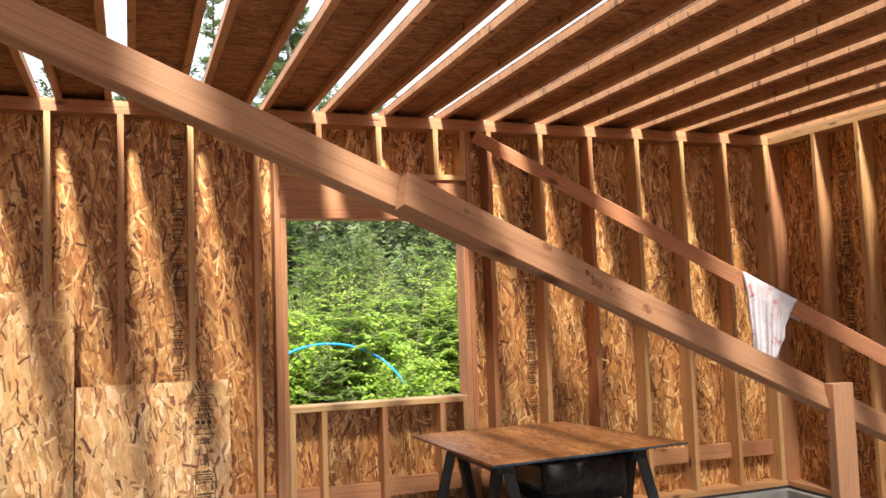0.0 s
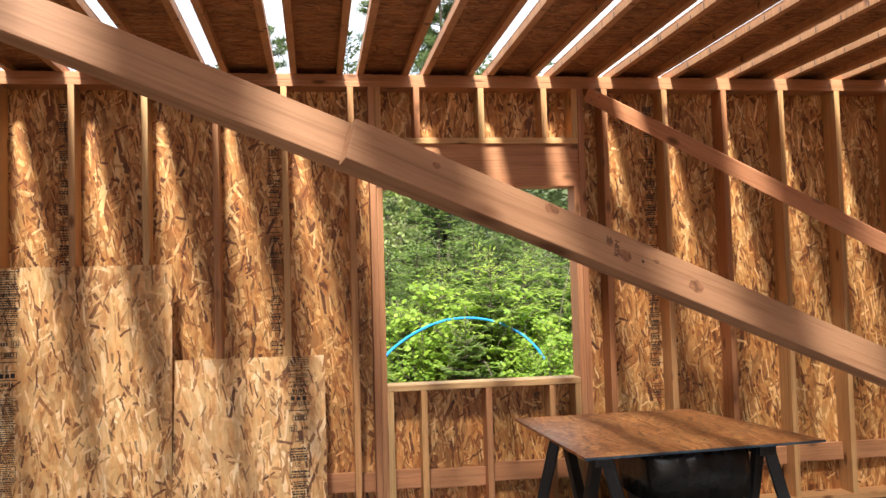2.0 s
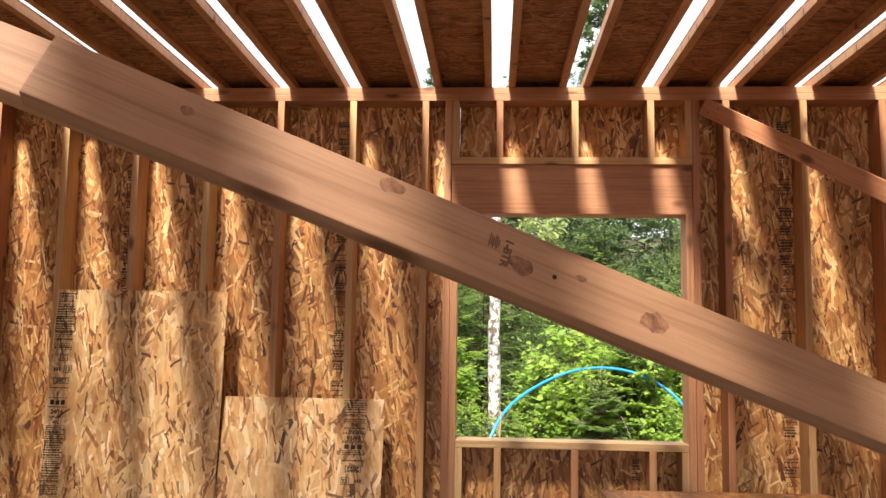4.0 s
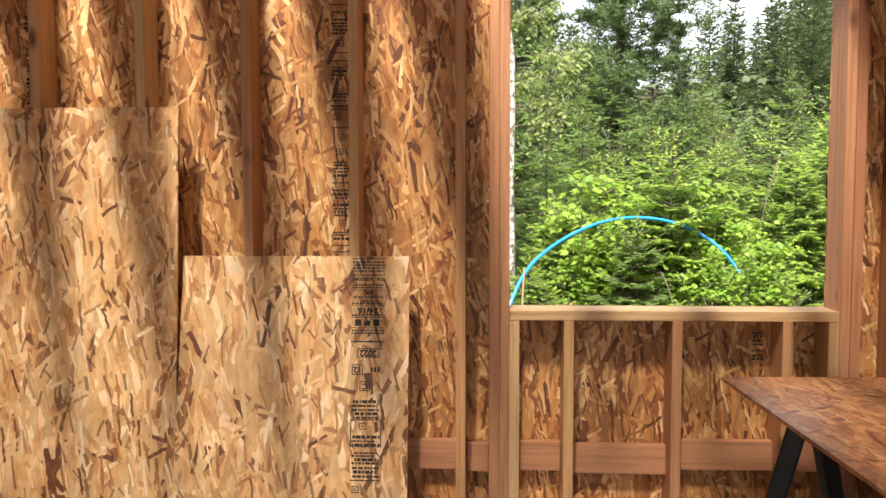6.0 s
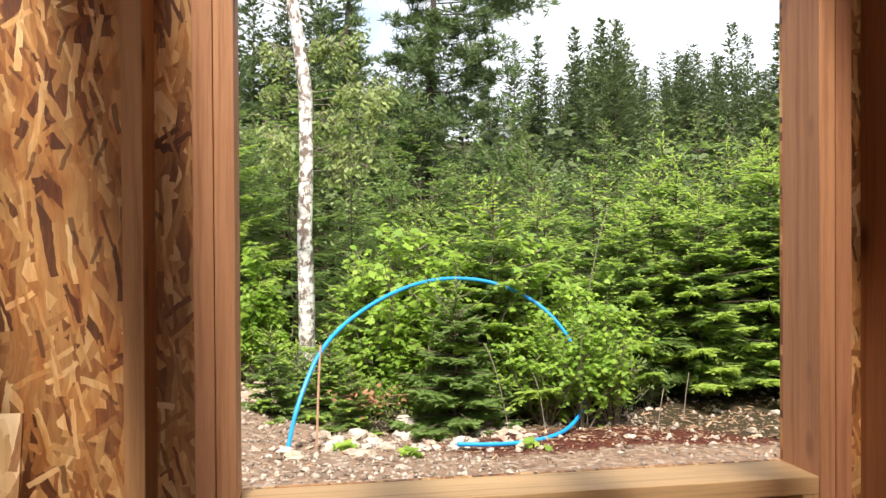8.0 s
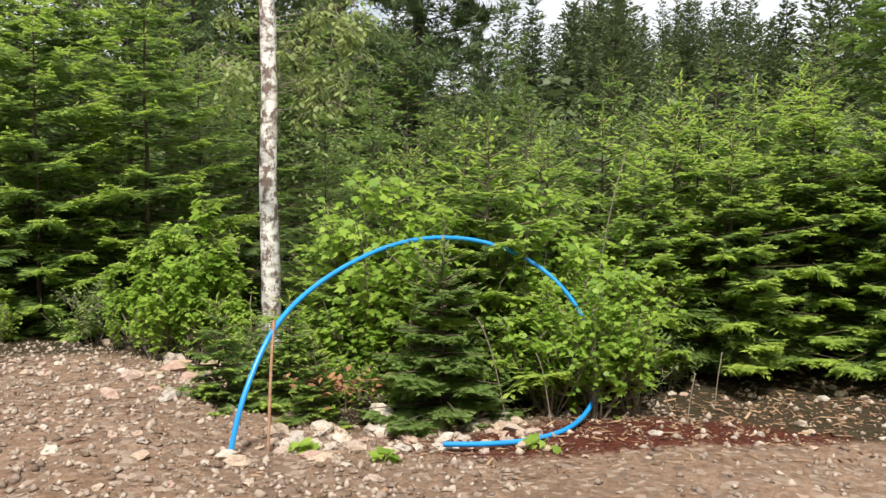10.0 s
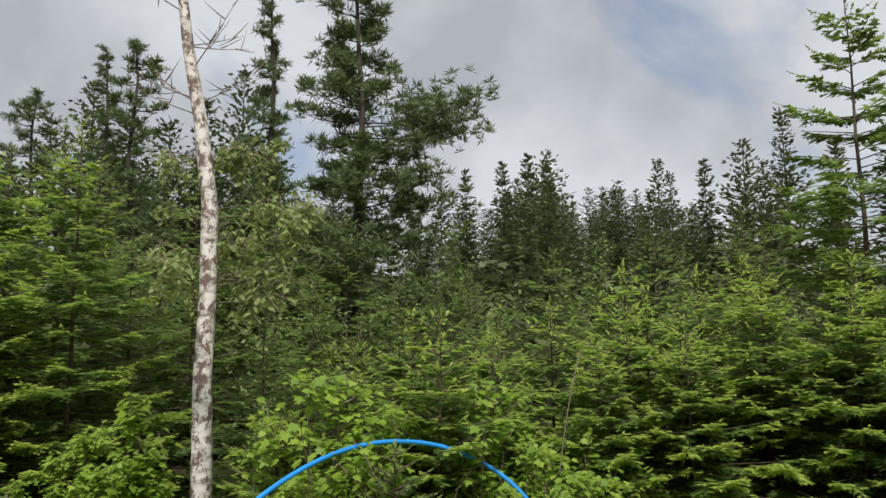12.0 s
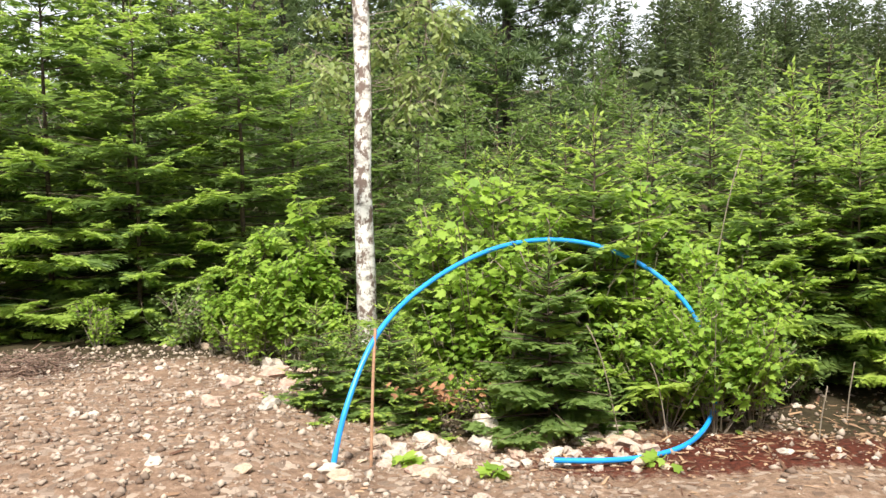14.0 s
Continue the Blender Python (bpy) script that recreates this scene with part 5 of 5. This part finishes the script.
# pines and far spruces
def pine(h, seed, low=0.3, spread=1.6, clumps=26, needles=12, reach=None, per=4.2, crown_pow=0.6):
    """A pine: bare lower trunk, rising limbs that end in brushes of long needles."""
    r = np.random.RandomState(seed)
    bend = [(0.06 * math.sin(1.3 * k + seed), 0.06 * math.cos(1.7 * k + seed), h * k / 9 - (0.4 if k == 0 else 0)) for k in range(10)]
    tr = trunk_mesh(bend, [0.0125 * h * (1 - k / 9.6) + 0.012 for k in range(10)], 9, "trunk", pine_bark_backlit, seed)
    st, en, bases = [], [], []
    n = int(h * (1 - low) * per * 2.4)
    for i in range(n):
        t = low + (1 - low) * (i + r.uniform(0, 1)) / n
        az = r.uniform(0, 6.28)
        L = spread * (1 - (t - low) / (1 - low) * 0.86) ** crown_pow * r.uniform(0.45, 1.1)
        if reach is not None and abs(t - reach[0]) < 0.022:
            az, L = reach[1] + r.uniform(-0.35, 0.35), reach[2] * r.uniform(0.75, 1.0)
        p = path_at(bend, t)
        rise = r.uniform(0.05, 0.42) * L
        q = p + np.array([math.cos(az) * L, math.sin(az) * L, rise])
        st.append(p), en.append(q)
        m = max(5, int(clumps * L / spread))
        u = np.clip(r.uniform(0.3, 1.05, m), 0, 1.03)[:, None]
        c = p * (1 - u) + q * u + r.normal(0, 1, (m, 3)) * np.array([0.12, 0.12, 0.07]) * L * 1.1
        c[:, 2] += 0.02 * L
        bases.append(c)
    c = np.concatenate(bases + [np.array([(bend[-1][0], bend[-1][1], h - 0.1 * k) for k in range(4)])])
    limb = limbs_mesh(st, en, 0.018, 0.004, pine_bark_backlit, 0.35)
    m = len(c)
    b = np.repeat(c, needles, 0)
    d = unit(r.normal(0, 1, (m * needles, 3)) * np.array([0.8, 0.8, 0.55]) + np.array([0, 0, 0.5]))
    s = unit(np.cross(d, r.normal(0, 1, d.shape)))
    v = blades(b, d, s, r.uniform(0.12, 0.24, len(b)), np.full(len(b), 0.026))
    return tr, limb, mesh_np("crown", v, np.arange(len(v)).reshape(-1, 4), [needle_pine])


def far_fir(h, seed, spread, column=0.9, gaps=0.12):
    """A far conifer: a thin leader and whorls of drooping boughs, uneven from side to side."""
    r = np.random.RandomState(seed)
    bases, dirs, lens, wids = [], [], [], []
    z = 0.07 * h
    while z < h * 0.985:
        t = z / h
        reach = spread * (1 - t) ** column * r.uniform(0.7, 1.15) + 0.05
        n = 9 if t < 0.75 else 6
        ph = r.uniform(0, 6.28)
        for i in range(n):
            if r.uniform() < gaps:
                continue
            az = ph + 2 * np.pi * i / n + r.uniform(-0.3, 0.3)
            L = reach * r.uniform(0.55, 1.2)
            out = np.array([math.cos(az), math.sin(az), 0])
            m = max(3, int(L / 0.16))
            u = (np.arange(m) + r.uniform(0.2, 0.8, m)) / m
            p = np.outer(u * L, out) + np.array([0, 0, z + r.uniform(-0.1, 0.1)])
            p[:, 2] += L * (0.5 * t * u - 0.30 * u * (1 - t) + 0.15 * u ** 3)
            for _ in range(2):
                side = np.outer(r.uniform(-0.9, 0.9, m), np.array([-out[1], out[0], 0]))
                d = unit(out[None] * 0.7 + side + np.stack([np.zeros(m), np.zeros(m), r.uniform(-0.45, 0.35, m) + 0.5 * t], 1))
                bases.append(p), dirs.append(d), lens.append(r.uniform(0.22, 0.46, m) * (1.15 - 0.6 * t)), wids.append(r.uniform(0.13, 0.24, m) * (1.1 - 0.55 * t))
        z += 0.19 * r.uniform(0.8, 1.3) * h / 8
    m = 14
    zz = np.linspace(h - 0.7, h, m)
    aa = r.uniform(0, 6.28, m)
    bases.append(np.stack([0 * zz, 0 * zz, zz], 1)), dirs.append(unit(np.stack([np.cos(aa) * 0.5, np.sin(aa) * 0.5, np.ones(m)], 1))), lens.append(np.full(m, 0.16)), wids.append(np.full(m, 0.05))
    p, d = np.concatenate(bases), np.concatenate(dirs)
    s = unit(np.cross(d, np.array([0, 0, 1.0])) + r.normal(0, 0.5, d.shape))
    v = blades(p, d, s, np.concatenate(lens), np.concatenate(wids))
    crown = mesh_np("crown", v, np.arange(len(v)).reshape(-1, 4), [needle_far])
    tr = trunk_mesh([(0, 0, h * k / 6 - (0.4 if k == 0 else 0)) for k in range(7)], [0.010 * h * (1 - k / 6.15) + 0.004 for k in range(7)], 7, "trunk", bark, seed)
    return tr, None, crown


PINE_BIG = pine(10.3, 101, 0.18, 2.1, 58, 18, (0.61, 0.0, 2.6), 4.6, 0.75)
PINE_SLIM = pine(10.6, 102, 0.35, 0.95, 22, 15, None, 3.6)
PINE_SIDE = pine(8.5, 103, 0.15, 1.35, 26, 15, None, 3.8)
SPRUCE = [far_fir(8.5, 201, 2.0, 0.8), far_fir(9.5, 202, 2.2, 0.55, 0.14), far_fir(7.5, 203, 1.0, 0.6), far_fir(7.8, 204, 2.1, 0.65, 0.12)]
make_tree("pine_tree", PINE_BIG, (2.35, 16.0, soil_height(2.35, 16.0) - 0.3), 0, 1.0, "large dark pine with one long reaching limb", "tree", "")
for x, y, s, k in ((0.85, 20.0, 0.96, PINE_SLIM), (-2.3, 20.0, 0.98, PINE_SIDE), (-4.2, 19.0, 0.82, PINE_SIDE), (-3.3, 23.0, 0.8, PINE_SLIM), (0.4, 24.0, 0.75, PINE_SIDE), (4.3, 19.0, 0.55, PINE_SIDE), (1.4, 26.0, 0.7, PINE_SIDE), (-6.5, 21.0, 0.8, PINE_SIDE)):
    make_tree("pine_tree", k, (x, y, soil_height(x, y) - 0.2), trng.uniform(0, 360), s, "dark slender pine behind the thicket", "tree", "pines behind the thicket")
for i in range(54):
    if i < 22:
        y = trng.uniform(36, 52)
        ang = radians(trng.choice((trng.gauss(21, 1.2), trng.uniform(19, 42), trng.gauss(27, 1.5))))
    elif i < 38:
        y = trng.uniform(17, 28)
        ang = radians(trng.choice((trng.uniform(-24, -4), trng.uniform(19, 42), trng.uniform(-24, 8))))
    else:
        y = trng.uniform(28, 45)
        ang = radians(trng.uniform(-26, 14))
    x = -0.3 + math.tan(ang) * y
    tall = {True: trng.uniform(0.55, 0.75), False: trng.choice((trng.uniform(0.5, 0.75), trng.uniform(0.7, 1.0)))}[y < 28]
    kind, spin = trng.choice(SPRUCE), trng.uniform(0, 360)
    if i % 3 == 2 and y > 28:
        continue
    make_tree("spruce_tree", kind, (x, y, soil_height(x, y) - 0.2), spin, tall, "dark spruce on the wooded slope", "tree", "spruces on the slope")
for i in range(7):
    y = trng.uniform(23, 30)
    x = -0.3 + math.tan(radians(-13 + 2.4 * i)) * y
    make_tree("spruce_tree", trng.choice(SPRUCE), (x, y, soil_height(x, y) - 0.2), trng.uniform(0, 360), trng.uniform(0.8, 0.95), "dark spruce on the wooded slope", "tree", "spruces on the slope")
for ang, y, tall in ((19.4, 36, 0.98), (21.2, 37, 1.06), (23.5, 33, 0.75), (27, 32, 0.8), (30, 30, 0.85), (33, 29, 0.95), (20.4, 41, 0.84), (22.4, 39, 0.95), (24.2, 40, 0.7), (25.4, 37, 0.62), (26.3, 41, 0.78), (28.3, 38, 0.66), (29.1, 36, 0.7), (31.5, 35, 0.72), (35.5, 27, 1.0), (38, 28, 1.1), (41, 26, 1.05), (44, 25, 1.0)):
    x = -0.3 + math.tan(radians(ang)) * y
    make_tree("spruce_tree", SPRUCE[int(ang * 2) % 4], (x, y, soil_height(x, y) - 0.2), trng.uniform(0, 360), tall, "dark spruce on the wooded slope", "tree", "spruces on the slope")
for i in range(22):
    y = trng.uniform(43, 54)
    x = -0.3 + math.tan(radians(13.5 + 1.15 * i + trng.uniform(-0.5, 0.5))) * y
    make_tree("spruce_tree", SPRUCE[(i % 3, 3)[i % 3 == 2]], (x, y, soil_height(x, y) - 0.4), trng.uniform(0, 360), trng.uniform(0.62, 0.86), "dark spruce on the wooded slope", "tree", "spruces on the slope")
for ang, y, tall in ((-1.5, 25, 0.66), (1.0, 24, 0.64), (3.4, 25, 0.66), (5.6, 23, 0.60), (7.6, 25, 0.63), (9.6, 24, 0.55), (11.6, 25, 0.50), (13.6, 26, 0.46), (18.5, 30, 0.58), (22.6, 31, 0.62), (24.2, 30, 0.58), (25.8, 30, 0.60), (28.8, 29, 0.60), (30.4, 28, 0.58), (32.2, 27, 0.62), (35.0, 26, 0.64)):
    x = -0.3 + math.tan(radians(ang)) * y
    make_tree("spruce_tree", SPRUCE[(0, 1, 3)[int(y) % 3]], (x, y, soil_height(x, y) - 0.3), trng.uniform(0, 360), tall, "dark spruce closing the wood behind the thicket", "tree", "spruces on the slope")
x, y = 11.2, 38.0
make_tree("spruce_tree", SPRUCE[2], (x, y, soil_height(x, y) - 0.2), 10, 0.95, "dark slender spruce on the wooded slope", "tree", "spruces on the slope")

# far woods: a belt of leaf clumps that closes the view between the trees
r = np.random.RandomState(31)
M = 15000
yy = r.uniform(14, 60, M)
aa = np.radians(r.uniform(-40, 52, M))
xx = np.tan(aa) * yy - 0.3
zz = np.array([soil_height(a, b) for a, b in zip(xx, yy)]) + r.uniform(0, 1, M) ** 1.4 * (1.3 + 0.05 * yy + 0.035 * yy * (np.abs(np.degrees(aa) - 15.5) > 2.5))
v, f = leaves(np.stack([xx, yy, zz], 1), 0.30, OUT, r)
woods = new("far_woods", mesh_np("far_woods", v, f, [willow_leaf, needle_far], (r.uniform(0, 1, M) > 0.25).astype(int)))
tagged(woods, "mixed green undergrowth filling the wooded slope", "woods", kind="stuff")

# a house far up the slope, seen between the trees
house = empty("house", pose(17.5, 62, soil_height(17.5, 62) - 1.2, 0, 0, -10) @ Matrix.Diagonal((0.7, 0.7, 0.7, 1)), "distant house with a grey roof among the trees", "house")
part("wall", box(bmesh.new(), -4, 4, -3, 3, -0.5, 3.2), cream, house)
bm = bmesh.new()
pts = [bm.verts.new(p) for p in ((-4.5, -3.6, 3.0), (4.5, -3.6, 3.0), (4.5, 3.6, 3.0), (-4.5, 3.6, 3.0), (-4.5, 0, 4.9), (4.5, 0, 4.9))]
for q in ((0, 1, 5, 4), (2, 3, 4, 5), (0, 4, 3), (1, 2, 5), (3, 2, 1, 0)):
    bm.faces.new([pts[i] for i in q])
part("roof", bm, roof_grey, house)

# ---- outside: small things ----
def tube(name, pts, radius, material, parent=None):
    cu = bpy.data.curves.new(name, "CURVE")
    cu.dimensions, cu.bevel_depth, cu.bevel_resolution, cu.resolution_u, cu.use_fill_caps = "3D", radius, 5, 14, True
    sp = cu.splines.new("NURBS")
    sp.points.add(len(pts) - 1)
    for q, p in zip(sp.points, pts):
        q.co = (*p, 1)
    sp.use_endpoint_u, sp.order_u = True, 4
    tmp = bpy.data.objects.new(name, cu)
    scene.collection.objects.link(tmp)
    me = bpy.data.meshes.new_from_object(tmp)
    bpy.data.objects.remove(tmp)
    me.materials.clear()
    ob = finish(name, me, material, parent)
    me.polygons.foreach_set("use_smooth", [True] * len(me.polygons))
    return ob


pipe = tube("water_pipe", ((-0.590, 4.60, -0.03), (-0.583, 4.62, 0.026), (-0.536, 4.68, 0.274), (-0.463, 4.78, 0.477), (-0.343, 4.95, 0.743), (-0.151, 5.2, 0.925), (0.123, 5.45, 1.085), (0.455, 5.65, 1.222), (0.817, 5.78, 1.288), (1.209, 5.8, 1.258), (1.524, 5.72, 1.133), (1.765, 5.6, 0.945), (1.94, 5.5, 0.665), (2.01, 5.4, 0.364), (1.955, 5.3, 0.138), (1.69, 4.95, 0.045), (1.404, 4.72, 0.035), (1.063, 4.62, 0.035), (0.696, 4.62, 0.062)), 0.0165, blue_pipe)
tagged(pipe, "bright blue plastic water pipe bent in a tall loop", "pipe")
stake = tube("stake", ((-0.363, 4.74, -0.05), (-0.35, 4.78, 0.2), (-0.345, 4.86, 0.5), (-0.318, 4.985, 0.80)), 0.0095, dead_twig)
tagged(stake, "reddish-brown stick propping the blue pipe", "stake")
for i, (x, y, h, lean) in enumerate(((1.25, 5.15, 0.75, -0.25), (1.55, 5.1, 0.5, -0.2), (1.95, 5.2, 0.4, -0.04), (2.9, 5.35, 0.4, 0.1), (2.45, 4.9, 0.35, 0.12), (0.95, 5.5, 1.2, -0.2), (2.1, 6.0, 1.9, 0.15))):
    z = soil_height(x, y)
    tw = tube("twig", ((x, y, z - 0.04), (x + lean * h * 0.4, y + 0.02, z + h * 0.45), (x + lean * h * 0.6, y - 0.02, z + h * 0.75), (x + lean * h * 1.2, y, z + h)), 0.0042, grey_twig)
    tagged(tw, "thin bare grey twig standing in the soil", "twig", "bare twigs")
# a heap of dead brown twigs on the bank
r = np.random.RandomState(14)
n = 420
a = np.stack([r.normal(-3.12, 0.2, n), r.normal(7.0, 0.2, n), 0.16 + 0.17 * r.uniform(0, 1, n) ** 1.6], 1)
b = a + r.normal(0, 0.085, (n, 3)) * np.array([1, 1, 0.4])
heap = new("brush_heap", limbs_mesh(a, b, 0.006, 0.003, brush_twig, 0.1))
tagged(heap, "heap of dead brown twigs on the bank", "brush", kind="stuff")
# dead fir sprays by the stones
v, f = leaves(np.stack([r.normal(0.15, 0.16, 90), r.normal(5.35, 0.06, 90), r.normal(0.30, 0.06, 90)], 1), 0.06, OVAL, r)
dead = empty("dead_spray", None, "withered orange-brown fir spray hanging low", "branch")
ob = new("needles", mesh_np("needles", v, f, [needle_dead]))
ob.parent = dead
ob = new("twigs", limbs_mesh([(0.0, 5.5, 0.28)] * 3, [(0.45, 5.3, 0.33), (0.3, 5.3, 0.25), (-0.1, 5.3, 0.34)], 0.005, 0.002, dead_twig))
ob.parent = dead
